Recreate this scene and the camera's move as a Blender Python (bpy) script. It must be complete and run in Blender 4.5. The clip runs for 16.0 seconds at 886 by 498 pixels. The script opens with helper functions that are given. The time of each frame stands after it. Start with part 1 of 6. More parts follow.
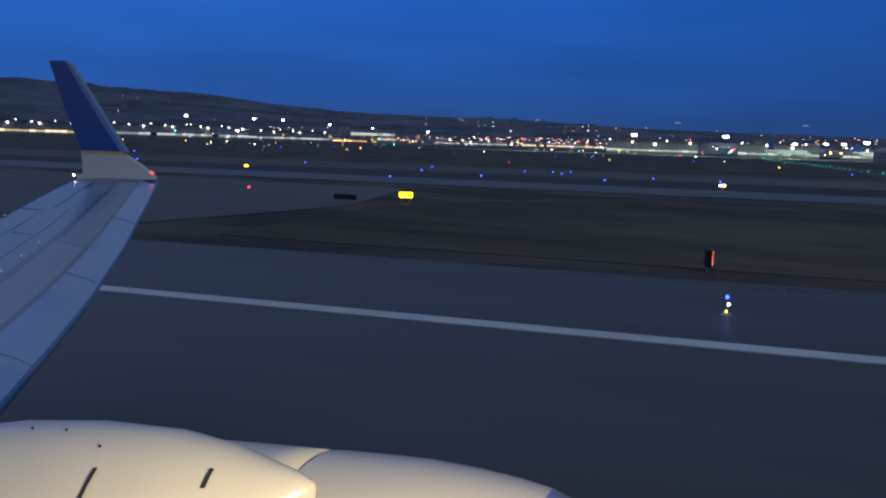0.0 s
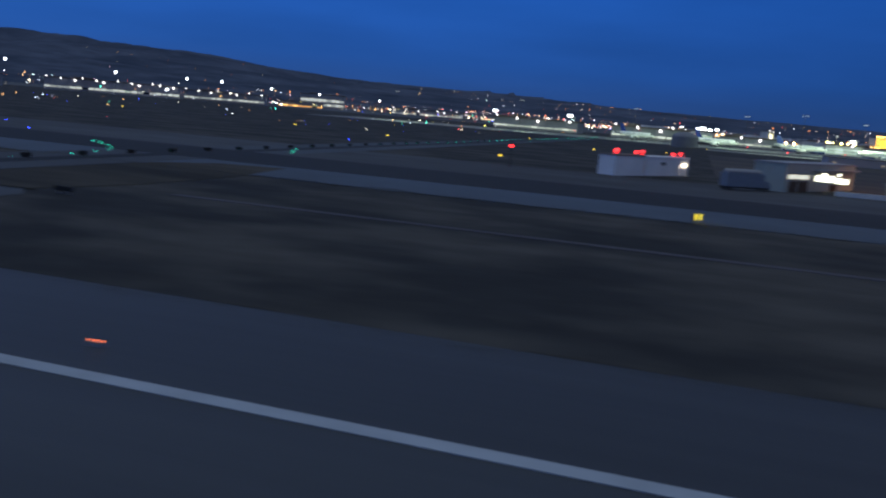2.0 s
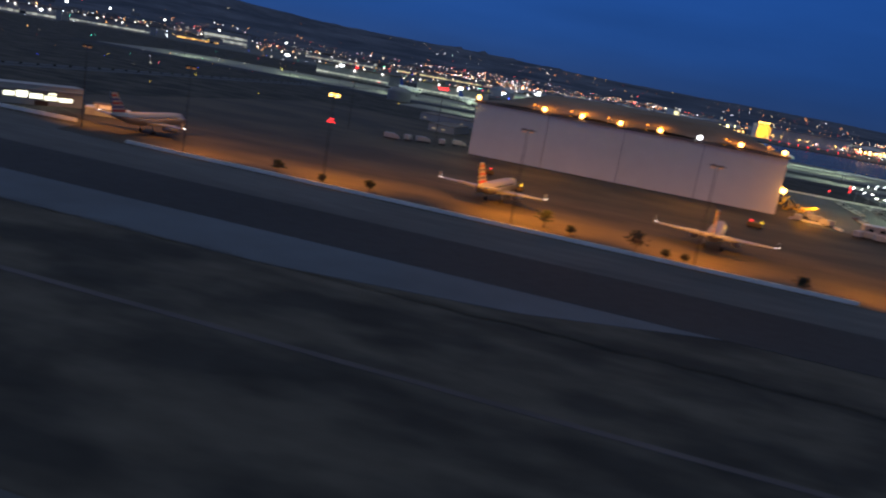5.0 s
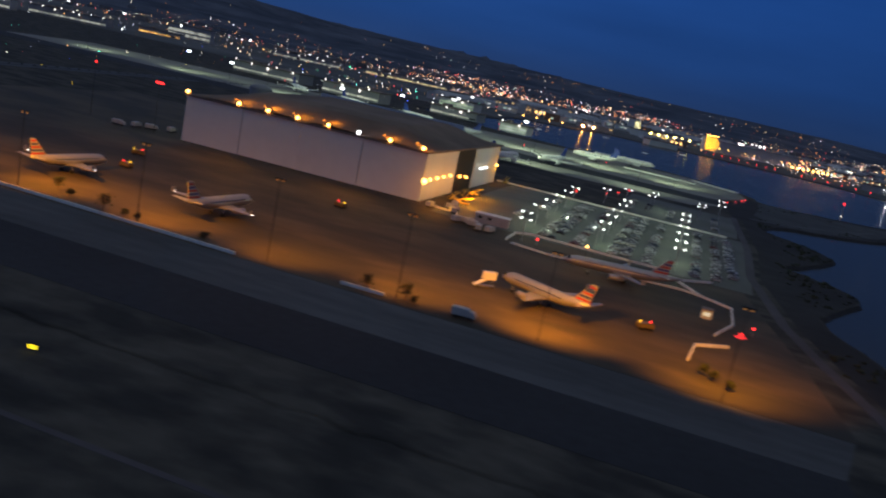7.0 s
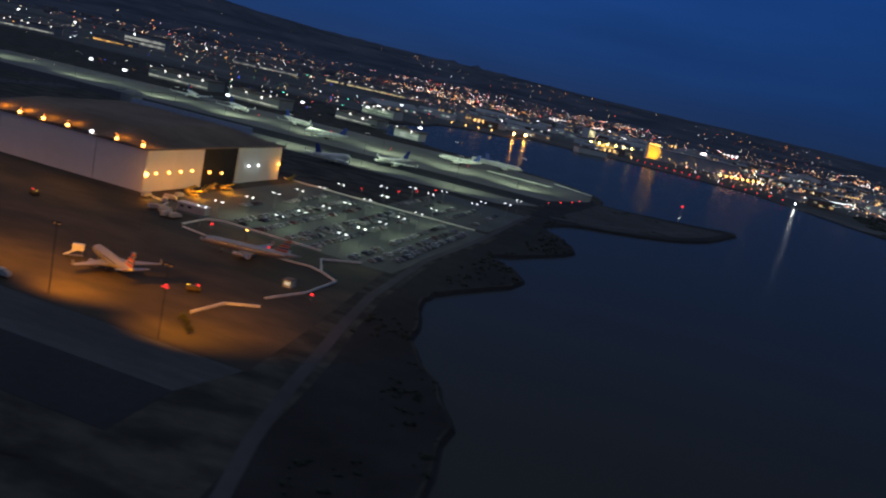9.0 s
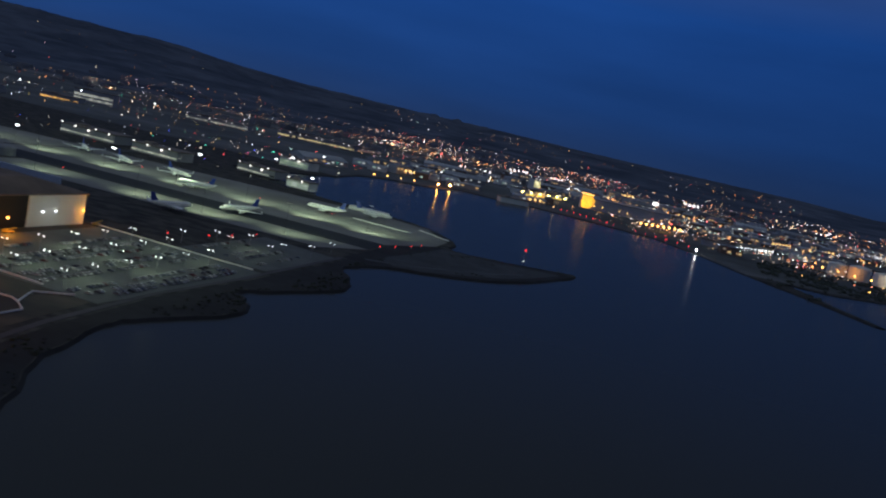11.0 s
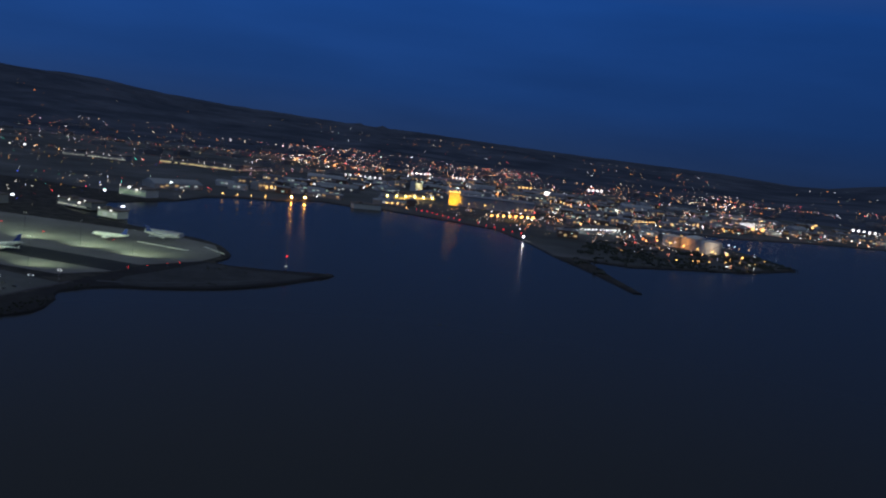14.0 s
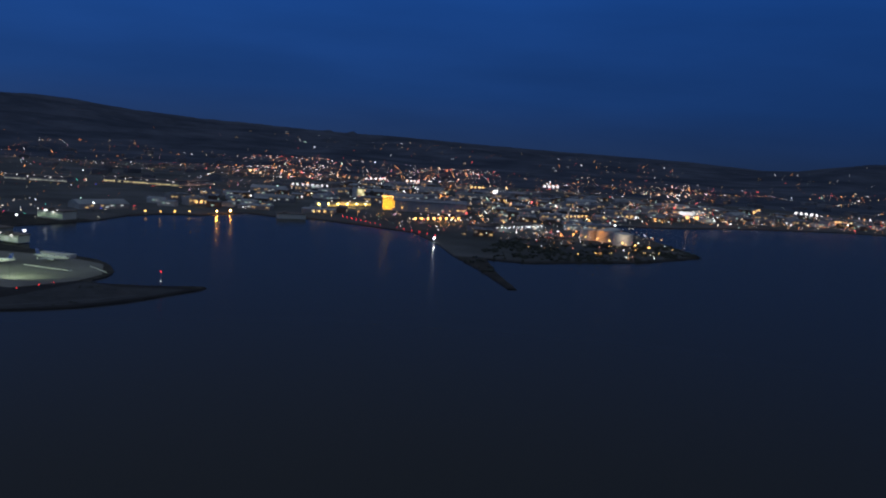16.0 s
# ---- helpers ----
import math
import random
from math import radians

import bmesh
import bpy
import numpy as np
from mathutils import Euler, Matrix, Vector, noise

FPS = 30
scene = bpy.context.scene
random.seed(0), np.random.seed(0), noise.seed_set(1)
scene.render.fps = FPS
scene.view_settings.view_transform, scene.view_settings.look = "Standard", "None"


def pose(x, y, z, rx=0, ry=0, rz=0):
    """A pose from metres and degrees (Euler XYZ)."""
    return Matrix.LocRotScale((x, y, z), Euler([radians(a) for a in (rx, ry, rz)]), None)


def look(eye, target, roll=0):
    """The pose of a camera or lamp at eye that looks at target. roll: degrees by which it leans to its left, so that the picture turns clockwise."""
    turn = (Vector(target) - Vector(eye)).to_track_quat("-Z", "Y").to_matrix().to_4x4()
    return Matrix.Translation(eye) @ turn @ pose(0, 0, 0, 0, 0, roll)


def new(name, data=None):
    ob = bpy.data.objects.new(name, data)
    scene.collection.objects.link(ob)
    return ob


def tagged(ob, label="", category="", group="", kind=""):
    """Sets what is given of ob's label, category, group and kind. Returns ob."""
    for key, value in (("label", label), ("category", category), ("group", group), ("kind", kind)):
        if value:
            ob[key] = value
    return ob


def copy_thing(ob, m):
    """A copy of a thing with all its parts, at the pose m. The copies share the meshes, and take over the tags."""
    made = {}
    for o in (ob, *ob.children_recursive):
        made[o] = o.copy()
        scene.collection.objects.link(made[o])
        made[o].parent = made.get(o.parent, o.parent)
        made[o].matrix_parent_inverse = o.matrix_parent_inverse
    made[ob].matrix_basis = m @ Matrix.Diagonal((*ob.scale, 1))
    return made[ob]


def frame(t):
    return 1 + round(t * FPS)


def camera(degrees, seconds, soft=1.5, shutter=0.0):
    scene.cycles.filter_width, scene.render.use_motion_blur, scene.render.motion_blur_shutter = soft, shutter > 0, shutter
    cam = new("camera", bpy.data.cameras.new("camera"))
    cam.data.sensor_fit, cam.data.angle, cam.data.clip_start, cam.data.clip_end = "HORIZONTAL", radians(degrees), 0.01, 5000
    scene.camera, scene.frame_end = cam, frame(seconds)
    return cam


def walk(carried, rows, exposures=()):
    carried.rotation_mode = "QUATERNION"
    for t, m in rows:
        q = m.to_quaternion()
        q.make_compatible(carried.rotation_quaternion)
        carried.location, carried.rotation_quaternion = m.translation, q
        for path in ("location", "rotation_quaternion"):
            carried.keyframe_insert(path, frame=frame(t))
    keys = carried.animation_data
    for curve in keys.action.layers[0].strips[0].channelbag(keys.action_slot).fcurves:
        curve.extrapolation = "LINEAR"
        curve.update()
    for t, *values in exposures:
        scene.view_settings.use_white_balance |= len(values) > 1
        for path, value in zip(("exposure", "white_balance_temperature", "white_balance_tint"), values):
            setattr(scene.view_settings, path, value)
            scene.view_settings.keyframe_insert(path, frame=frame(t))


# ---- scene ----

cam = camera(56.5, 16.0, soft=2.1, shutter=0.4)

# seconds, place, yaw to the left, pitch, roll: the take-off run, the lift-off and the climb over the bay
PATH = [
    (0, 45.34, 0.00, 2.73, 16.32, -7.37, 1.74),
    (0.5, 63.37, 0.00, 3.10, 16.47, -8.03, 1.96),
    (1, 81.40, 0.00, 3.61, 16.68, -8.48, 2.58),
    (1.5, 99.44, 0.03, 4.28, 16.71, -8.82, 3.47),
    (2, 117.52, -0.03, 5.20, 16.53, -9.29, 4.58),
    (2.5, 135.73, -0.42, 6.40, 16.16, -9.73, 5.98),
    (3, 153.84, -0.63, 7.87, 15.78, -11.03, 6.61),
    (3.5, 171.84, -0.81, 9.48, 15.18, -12.54, 7.29),
    (3.7, 179.05, -0.93, 10.18, 14.90, -12.74, 7.52),
    (4.2, 197.15, -1.35, 12.10, 14.58, -12.74, 8.38),
    (4.7, 215.28, -1.89, 14.26, 14.55, -12.42, 9.35),
    (5.2, 233.39, -2.57, 16.75, 14.69, -11.98, 10.29),
    (5.8, 255.03, -3.58, 20.26, 14.97, -11.50, 11.18),
    (6, 262.20, -3.96, 21.54, 15.05, -11.44, 11.33),
    (6.5, 280.02, -4.98, 24.90, 15.26, -11.82, 12.07),
    (7, 297.80, -5.70, 28.14, 15.27, -12.04, 12.09),
    (7.5, 315.68, -5.93, 31.56, 15.34, -12.16, 12.16),
    (8, 333.46, -6.18, 35.01, 15.44, -12.03, 12.65),
    (8.5, 351.26, -6.59, 38.57, 15.62, -11.69, 12.37),
    (9, 369.05, -7.35, 42.13, 15.73, -11.52, 12.42),
    (9.2, 376.25, -7.58, 43.59, 15.90, -11.50, 12.03),
    (9.7, 394.41, -7.87, 47.28, 16.24, -10.69, 11.75),
    (10.2, 412.61, -7.79, 50.97, 16.41, -9.52, 11.83),
    (10.7, 430.84, -7.57, 54.65, 16.39, -8.44, 11.99),
    (11.3, 452.75, -7.51, 59.05, 16.07, -7.77, 11.93),
    (11.5, 460.05, -7.61, 60.50, 15.84, -7.95, 11.68),
    (12, 478.40, -8.15, 64.12, 14.90, -8.14, 10.84),
    (12.5, 496.78, -9.15, 67.64, 14.19, -7.95, 9.60),
    (13, 515.14, -10.53, 71.03, 13.93, -8.00, 8.37),
    (13.5, 533.45, -12.10, 74.46, 13.80, -7.83, 7.27),
    (14, 551.73, -13.75, 77.81, 13.49, -7.25, 6.70),
    (14.5, 570.04, -15.34, 80.92, 13.25, -6.89, 6.12),
    (15, 588.47, -16.69, 83.82, 13.13, -6.68, 5.32),
    (15.5, 606.94, -17.81, 86.62, 12.99, -6.93, 4.42),
    (16, 625.41, -18.89, 89.36, 12.79, -7.14, 3.82),
]


def turned(x, y, z, yaw, pitch, roll):
    return pose(x, y, z, 90 + pitch, 0, yaw) @ pose(0, 0, 0, 0, 0, roll)


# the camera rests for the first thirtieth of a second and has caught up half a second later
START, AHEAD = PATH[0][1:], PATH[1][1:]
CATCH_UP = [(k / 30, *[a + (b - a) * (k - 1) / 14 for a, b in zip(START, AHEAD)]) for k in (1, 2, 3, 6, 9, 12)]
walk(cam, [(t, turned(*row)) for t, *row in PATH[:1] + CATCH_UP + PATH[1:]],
     exposures=[(0, 0.55, 6150, 10), (1, 0.5, 5950, 9), (1.5, 0.5, 6000, 9), (2.5, 0.45, 6150, 10), (3.5, 0.4, 6350, 10), (6, 0.05, 6500, 10), (7, -0.15, 6600, 10), (9, -0.45, 6500, 10), (12, -0.4, 6400, 10), (16, -0.45, 6400, 10)])

# ---- dusk sky ----
world = bpy.data.worlds.new("dusk")
scene.world = world
world.use_nodes = True
wn, wl = world.node_tree.nodes, world.node_tree.links
coord, split, ramp = wn.new("ShaderNodeTexCoord"), wn.new("ShaderNodeSeparateXYZ"), wn.new("ShaderNodeValToRGB")
wl.new(coord.outputs["Generated"], split.inputs[0])
wl.new(split.outputs["Z"], ramp.inputs[0])
side, shade = wn.new("ShaderNodeMapRange"), wn.new("ShaderNodeVectorMath")
side.inputs["From Min"].default_value, side.inputs["From Max"].default_value = -0.75, 0.4
side.inputs["To Min"].default_value, side.inputs["To Max"].default_value = 1.18, 0.72
shade.operation = "SCALE"
wl.new(split.outputs["X"], side.inputs["Value"])
wl.new(ramp.outputs[0], shade.inputs[0])
wl.new(side.outputs["Result"], shade.inputs["Scale"])
# thin streaks of high haze
haze, stretch, soft_haze, veil = wn.new("ShaderNodeTexNoise"), wn.new("ShaderNodeMapping"), wn.new("ShaderNodeMapRange"), wn.new("ShaderNodeVectorMath")
stretch.inputs["Scale"].default_value = (1.6, 1.6, 9.0)
haze.inputs["Scale"].default_value, haze.inputs["Detail"].default_value = 2.4, 4
soft_haze.inputs["From Min"].default_value, soft_haze.inputs["From Max"].default_value = 0.3, 0.7
soft_haze.inputs["To Min"].default_value, soft_haze.inputs["To Max"].default_value = 0.91, 1.08
veil.operation = "SCALE"
wl.new(coord.outputs["Generated"], stretch.inputs["Vector"])
wl.new(stretch.outputs["Vector"], haze.inputs["Vector"])
wl.new(haze.outputs["Fac"], soft_haze.inputs["Value"])
wl.new(shade.outputs["Vector"], veil.inputs[0])
wl.new(soft_haze.outputs["Result"], veil.inputs["Scale"])
wl.new(veil.outputs["Vector"], wn["Background"].inputs[0])
SKY = [(0.0, (0.020, 0.048, 0.140)), (0.06, (0.014, 0.058, 0.220)), (0.18, (0.014, 0.080, 0.345)), (0.42, (0.105, 0.130, 0.195)), (1.0, (0.26, 0.315, 0.40))]
while len(ramp.color_ramp.elements) < len(SKY):
    ramp.color_ramp.elements.new(0.5)
for e, (p, c) in zip(ramp.color_ramp.elements, SKY):
    e.position, e.color = p, (*c, 1)
wn["Background"].inputs[1].default_value = 1.0


def lamp(name, kind, place, energy, colour, target=None, **more):
    data = bpy.data.lights.new(name, kind)
    data.energy, data.color = energy, colour
    ob = new(name, data)
    ob.matrix_world = look(place, target) if target else Matrix.Translation(place)
    if kind == "SPOT":
        data.spot_size, data.spot_blend, data.shadow_soft_size = radians(more.get("wide", 90)), more.get("blend", 0.6), more.get("size", 0.2)
    if kind == "POINT":
        data.shadow_soft_size = more.get("size", 0.3)
    if kind == "AREA":
        data.size = more.get("size", 1)
    return ob


SODIUM, WHITE, GREENISH = (1.0, 0.335, 0.004), (0.95, 0.97, 1.0), (0.78, 1.0, 0.62)


# ---- materials ----
def material(name, colour, rough=0.7, metal=0.0, vary=0.25, grain=1.0, patch=0.05, bump=0.0, second=None, spec=0.4, random_tint=0.0, along=1.0, edge=0.15):
    m = bpy.data.materials.new(name)
    m.use_nodes = True
    n, l = m.node_tree.nodes, m.node_tree.links
    b = n["Principled BSDF"]
    b.inputs["Roughness"].default_value, b.inputs["Metallic"].default_value = rough, metal
    b.inputs["Specular IOR Level"].default_value = spec
    co = n.new("ShaderNodeTexCoord")
    fine, broad = n.new("ShaderNodeTexNoise"), n.new("ShaderNodeTexNoise")
    fine.inputs["Scale"].default_value, broad.inputs["Scale"].default_value = grain, patch
    fine.inputs["Detail"].default_value, broad.inputs["Detail"].default_value = 5, 4
    drawn = n.new("ShaderNodeMapping")
    drawn.inputs["Scale"].default_value = (along, 1, 1)
    l.new(co.outputs["Object"], drawn.inputs["Vector"])
    for x in (fine, broad):
        l.new(drawn.outputs["Vector"], x.inputs["Vector"])
    mix = n.new("ShaderNodeMix")
    mix.data_type = "RGBA"
    sharp = n.new("ShaderNodeMapRange")
    sharp.inputs["From Min"].default_value, sharp.inputs["From Max"].default_value = 0.5 - edge, 0.5 + edge
    l.new(broad.outputs["Fac"], sharp.inputs["Value"])
    l.new(sharp.outputs["Result"], mix.inputs["Factor"])
    mix.inputs["A"].default_value = (*colour, 1)
    mix.inputs["B"].default_value = (*(second or [c * (1 - vary) for c in colour]), 1)
    hsv = n.new("ShaderNodeHueSaturation")
    l.new(mix.outputs["Result"], hsv.inputs["Color"])
    scale = n.new("ShaderNodeMapRange")
    scale.inputs["To Min"].default_value, scale.inputs["To Max"].default_value = 1 - vary, 1 + vary
    l.new(fine.outputs["Fac"], scale.inputs["Value"])
    if random_tint:
        info, mul, rng = n.new("ShaderNodeObjectInfo"), n.new("ShaderNodeMath"), n.new("ShaderNodeMapRange")
        mul.operation = "MULTIPLY"
        rng.inputs["To Min"].default_value, rng.inputs["To Max"].default_value = 1 - random_tint, 1 + random_tint
        l.new(info.outputs["Random"], rng.inputs["Value"])
        l.new(rng.outputs["Result"], mul.inputs[0])
        l.new(scale.outputs["Result"], mul.inputs[1])
        l.new(mul.outputs[0], hsv.inputs["Value"])
    else:
        l.new(scale.outputs["Result"], hsv.inputs["Value"])
    l.new(hsv.outputs["Color"], b.inputs["Base Color"])
    if bump:
        bp = n.new("ShaderNodeBump")
        bp.inputs["Strength"].default_value, bp.inputs["Distance"].default_value = bump, 0.1
        l.new(fine.outputs["Fac"], bp.inputs["Height"])
        l.new(bp.outputs["Normal"], b.inputs["Normal"])
    return m


def glow(name, colour, strength, lights=False):
    m = bpy.data.materials.new(name)
    m.use_nodes = True
    b = m.node_tree.nodes["Principled BSDF"]
    b.inputs["Base Color"].default_value = (*colour, 1)
    b.inputs["Emission Color"].default_value = (*colour, 1)
    b.inputs["Emission Strength"].default_value = strength
    m.cycles.emission_sampling = "AUTO" if lights else "NONE"
    return m


def glow_mixed(name, stops, strength):
    """Lamps of mixed colours and brightness, one colour a lamp."""
    m = bpy.data.materials.new(name)
    m.use_nodes = True
    n, l = m.node_tree.nodes, m.node_tree.links
    b, geo, ramp = n["Principled BSDF"], n.new("ShaderNodeNewGeometry"), n.new("ShaderNodeValToRGB")
    ramp.color_ramp.interpolation = "CONSTANT"
    while len(ramp.color_ramp.elements) < len(stops):
        ramp.color_ramp.elements.new(0.5)
    for e, (p, c) in zip(ramp.color_ramp.elements, stops):
        e.position, e.color = p, (*c, 1)
    l.new(geo.outputs["Random Per Island"], ramp.inputs[0])
    l.new(ramp.outputs[0], b.inputs["Emission Color"])
    b.inputs["Base Color"].default_value = (0.1, 0.1, 0.1, 1)
    wild, frac, power, gain = n.new("ShaderNodeMath"), n.new("ShaderNodeMath"), n.new("ShaderNodeMath"), n.new("ShaderNodeMath")
    wild.operation, frac.operation, power.operation, gain.operation = "MULTIPLY", "FRACT", "POWER", "MULTIPLY_ADD"
    l.new(geo.outputs["Random Per Island"], wild.inputs[0])
    wild.inputs[1].default_value = 917.3
    l.new(wild.outputs[0], frac.inputs[0])
    l.new(frac.outputs[0], power.inputs[0])
    power.inputs[1].default_value = 3.6
    l.new(power.outputs[0], gain.inputs[0])
    gain.inputs[1].default_value, gain.inputs[2].default_value = strength * 1.7, strength * 0.07
    l.new(gain.outputs[0], b.inputs["Emission Strength"])
    m.cycles.emission_sampling = "NONE"
    return m


ASPHALT = material("asphalt", (0.034, 0.036, 0.042), 0.9, vary=0.3, grain=0.8, patch=0.03, second=(0.024, 0.026, 0.031), bump=0.2, spec=0.25)
RUNWAY = material("runway_concrete", (0.040, 0.044, 0.048), 0.55, vary=0.25, grain=0.9, patch=0.35, second=(0.024, 0.026, 0.029), bump=0.15, along=0.06)
CONCRETE = material("apron_concrete", (0.24, 0.235, 0.22), 0.85, vary=0.2, grain=0.35, patch=0.03, second=(0.17, 0.165, 0.15), bump=0.1)
APRON = material("worn_apron_asphalt", (0.076, 0.058, 0.038), 0.85, vary=0.35, grain=0.4, patch=0.075, second=(0.034, 0.029, 0.023), bump=0.1, along=0.5, edge=0.09)
SHOULDER = material("taxiway_shoulder", (0.070, 0.080, 0.094), 0.85, vary=0.2, grain=0.3, patch=0.03, second=(0.050, 0.054, 0.060))
GRASS = material("dry_grass", (0.081, 0.076, 0.067), 0.95, vary=0.45, grain=0.45, patch=0.17, second=(0.038, 0.038, 0.037), bump=0.4, spec=0.1, along=0.6, edge=0.10)
VERGE = material("worn_grey_paving", (0.074, 0.096, 0.128), 0.8, vary=0.2, grain=0.3, patch=0.04, second=(0.060, 0.076, 0.100))
TRACK = material("worn_shore_track", (0.072, 0.066, 0.074), 0.85, vary=0.25, grain=0.4, patch=0.08, second=(0.050, 0.046, 0.052))
ROUGH = material("gravel_verge", (0.108, 0.112, 0.122), 0.95, vary=0.3, grain=0.6, patch=0.08, second=(0.076, 0.078, 0.084), bump=0.3, spec=0.1, along=0.3)
MARSH = material("boggy_shore", (0.035, 0.034, 0.035), 0.9, vary=0.4, grain=0.25, patch=0.06, second=(0.022, 0.021, 0.022), bump=0.4, spec=0.2)
GRASS_DARK = material("burnt_grass", (0.085, 0.075, 0.058), 0.95, vary=0.45, grain=0.5, patch=0.12, second=(0.036, 0.034, 0.029), spec=0.1, along=0.4)
PAINT_WHITE = material("worn_white_paint", (0.42, 0.46, 0.50), 0.7, vary=0.2, grain=2.0, patch=0.3)
WALL_WHITE = material("white_metal_cladding", (0.78, 0.77, 0.71), 0.55, vary=0.08, grain=0.4, patch=0.05, random_tint=0.03)
WALL_GREY = material("grey_cladding", (0.36, 0.36, 0.37), 0.6, vary=0.15, grain=0.4, patch=0.05, random_tint=0.1)
DARK_ROOF = material("dark_roofing", (0.23, 0.19, 0.165), 0.9, vary=0.3, grain=0.3, patch=0.06)
STEEL = material("galvanised_steel", (0.35, 0.35, 0.36), 0.45, 0.7, vary=0.15, grain=3)
# black for tyres and fittings, and for painted shade in openings
BLACK = material("black_rubber_and_shade", (0.02, 0.02, 0.02), 0.8, vary=0.2, grain=5)
PLANE_SKIN = material("aircraft_silver_paint", (0.40, 0.40, 0.41), 0.32, 0.55, vary=0.06, grain=1.5, patch=0.2)
PLANE_WHITE = material("aircraft_white_paint", (0.82, 0.82, 0.81), 0.4, vary=0.05, grain=1.5, patch=0.2)
PLANE_RED = material("aircraft_red_paint", (0.45, 0.03, 0.03), 0.35, vary=0.05, grain=2)
PLANE_BLUE = material("aircraft_blue_paint", (0.03, 0.06, 0.28), 0.35, vary=0.05, grain=2)
TREE_LEAF = material("dark_foliage", (0.035, 0.045, 0.025), 0.8, vary=0.4, grain=3, patch=0.5)
SCRUB = material("dusty_scrub", (0.085, 0.095, 0.072), 0.9, vary=0.4, grain=2, patch=0.1, second=(0.055, 0.062, 0.048))
BARK = material("bark", (0.10, 0.07, 0.05), 0.9, vary=0.3, grain=6)
# distance haze over the woods is put into this blue-grey base colour
HILL = material("hazy_wooded_hillside", (0.118, 0.136, 0.182), 1.0, vary=0.45, grain=0.014, patch=0.0045, second=(0.066, 0.082, 0.118), spec=0.0)
TOWN = material("town_blocks", (0.32, 0.31, 0.30), 0.9, vary=0.3, grain=0.02, patch=0.004, second=(0.15, 0.15, 0.155), spec=0.1)
TOWN_GROUND = material("town_ground", (0.15, 0.155, 0.16), 0.95, vary=0.4, grain=0.03, patch=0.006, second=(0.08, 0.085, 0.085), spec=0.1)
LOT = material("car_park_asphalt", (0.12, 0.125, 0.12), 0.85, vary=0.25, grain=0.8, patch=0.06, second=(0.085, 0.09, 0.085), bump=0.1)
GLASS = material("dark_glass", (0.02, 0.025, 0.03), 0.08, vary=0.1, grain=2, spec=0.6)

GLOW_SODIUM = glow("sodium_lamp", (1.0, 0.47, 0.10), 11)
GLOW_WHITE = glow("white_lamp", (0.92, 0.96, 1.0), 5)
GLOW_RED = glow("red_obstruction_lamp", (1.0, 0.03, 0.03), 3.5)
GLOW_BLUE = glow("blue_taxiway_lamp", (0.03, 0.06, 1.0), 7)
GLOW_GREEN = glow("green_taxiway_lamp", (0.05, 1.0, 0.60), 2.0)
GLOW_AMBER = glow("amber_lamp", (1.0, 0.62, 0.03), 2.2)
GLOW_SIGN = glow("lit_yellow_sign", (1.0, 0.78, 0.02), 2.2)
GLOW_WINDOW = glow("lit_window", (1.0, 0.97, 0.75), 3.0)


# ---- mesh helpers ----
def box(a, b):
    x0, y0, z0 = a
    x1, y1, z1 = b
    v = [(x0, y0, z0), (x1, y0, z0), (x1, y1, z0), (x0, y1, z0), (x0, y0, z1), (x1, y0, z1), (x1, y1, z1), (x0, y1, z1)]
    return v, [(0, 3, 2, 1), (4, 5, 6, 7), (0, 1, 5, 4), (1, 2, 6, 5), (2, 3, 7, 6), (3, 0, 4, 7)]


def tilted(shape, m):
    return [tuple(m @ Vector(p)) for p in shape[0]], shape[1]


def joined(*shapes):
    v, f = [], []
    for sv, sf in shapes:
        f += [tuple(i + len(v) for i in face) for face in sf]
        v += sv
    return v, f


def tube(rings, closed=True):
    """A skin over rings of equal length, capped at both ends."""
    n, v, f = len(rings[0]), [p for r in rings for p in r], []
    for k in range(len(rings) - 1):
        for i in range(n):
            j = (i + 1) % n
            f.append((k * n + i, k * n + j, (k + 1) * n + j, (k + 1) * n + i))
    if closed:
        f += [tuple(range(n))[::-1], tuple(range((len(rings) - 1) * n, len(rings) * n))]
    return v, f


def ring(c, r, axis="z", n=12, squash=1.0):
    out = []
    for i in range(n):
        a = 2 * math.pi * i / n
        p, q = r * math.cos(a), r * squash * math.sin(a)
        out.append({"z": (c[0] + p, c[1] + q, c[2]), "x": (c[0], c[1] + p, c[2] + q), "y": (c[0] + p, c[1], c[2] + q)}[axis])
    return out


def pole(x, y, z0, z1, r0, r1=None, n=8):
    return tube([ring((x, y, z0), r0, n=n), ring((x, y, z1), r1 or r0, n=n)])


def gem(c, r, tall=1.0):
    """A small bulb of eight faces."""
    x, y, z = c
    v = [(x + r, y, z), (x, y + r, z), (x - r, y, z), (x, y - r, z), (x, y, z + r * tall), (x, y, z - r * tall)]
    return v, [(0, 1, 4), (1, 2, 4), (2, 3, 4), (3, 0, 4), (1, 0, 5), (2, 1, 5), (3, 2, 5), (0, 3, 5)]


def bulb(c, r, wide=1.0):
    """A rounded lamp glass."""
    x, y, z = c
    return tube([ring((x, y, z + r * math.sin(radians(a))), max(r * wide * math.cos(radians(a)), r * 0.15), n=8) for a in (-80, -40, 0, 40, 80)])


def mesh(name, shape, mat, smooth=False):
    me = bpy.data.meshes.new(name)
    me.from_pydata(shape[0], [], shape[1])
    me.materials.append(mat)
    if smooth:
        me.polygons.foreach_set("use_smooth", [True] * len(me.polygons))
    me.update()
    return me


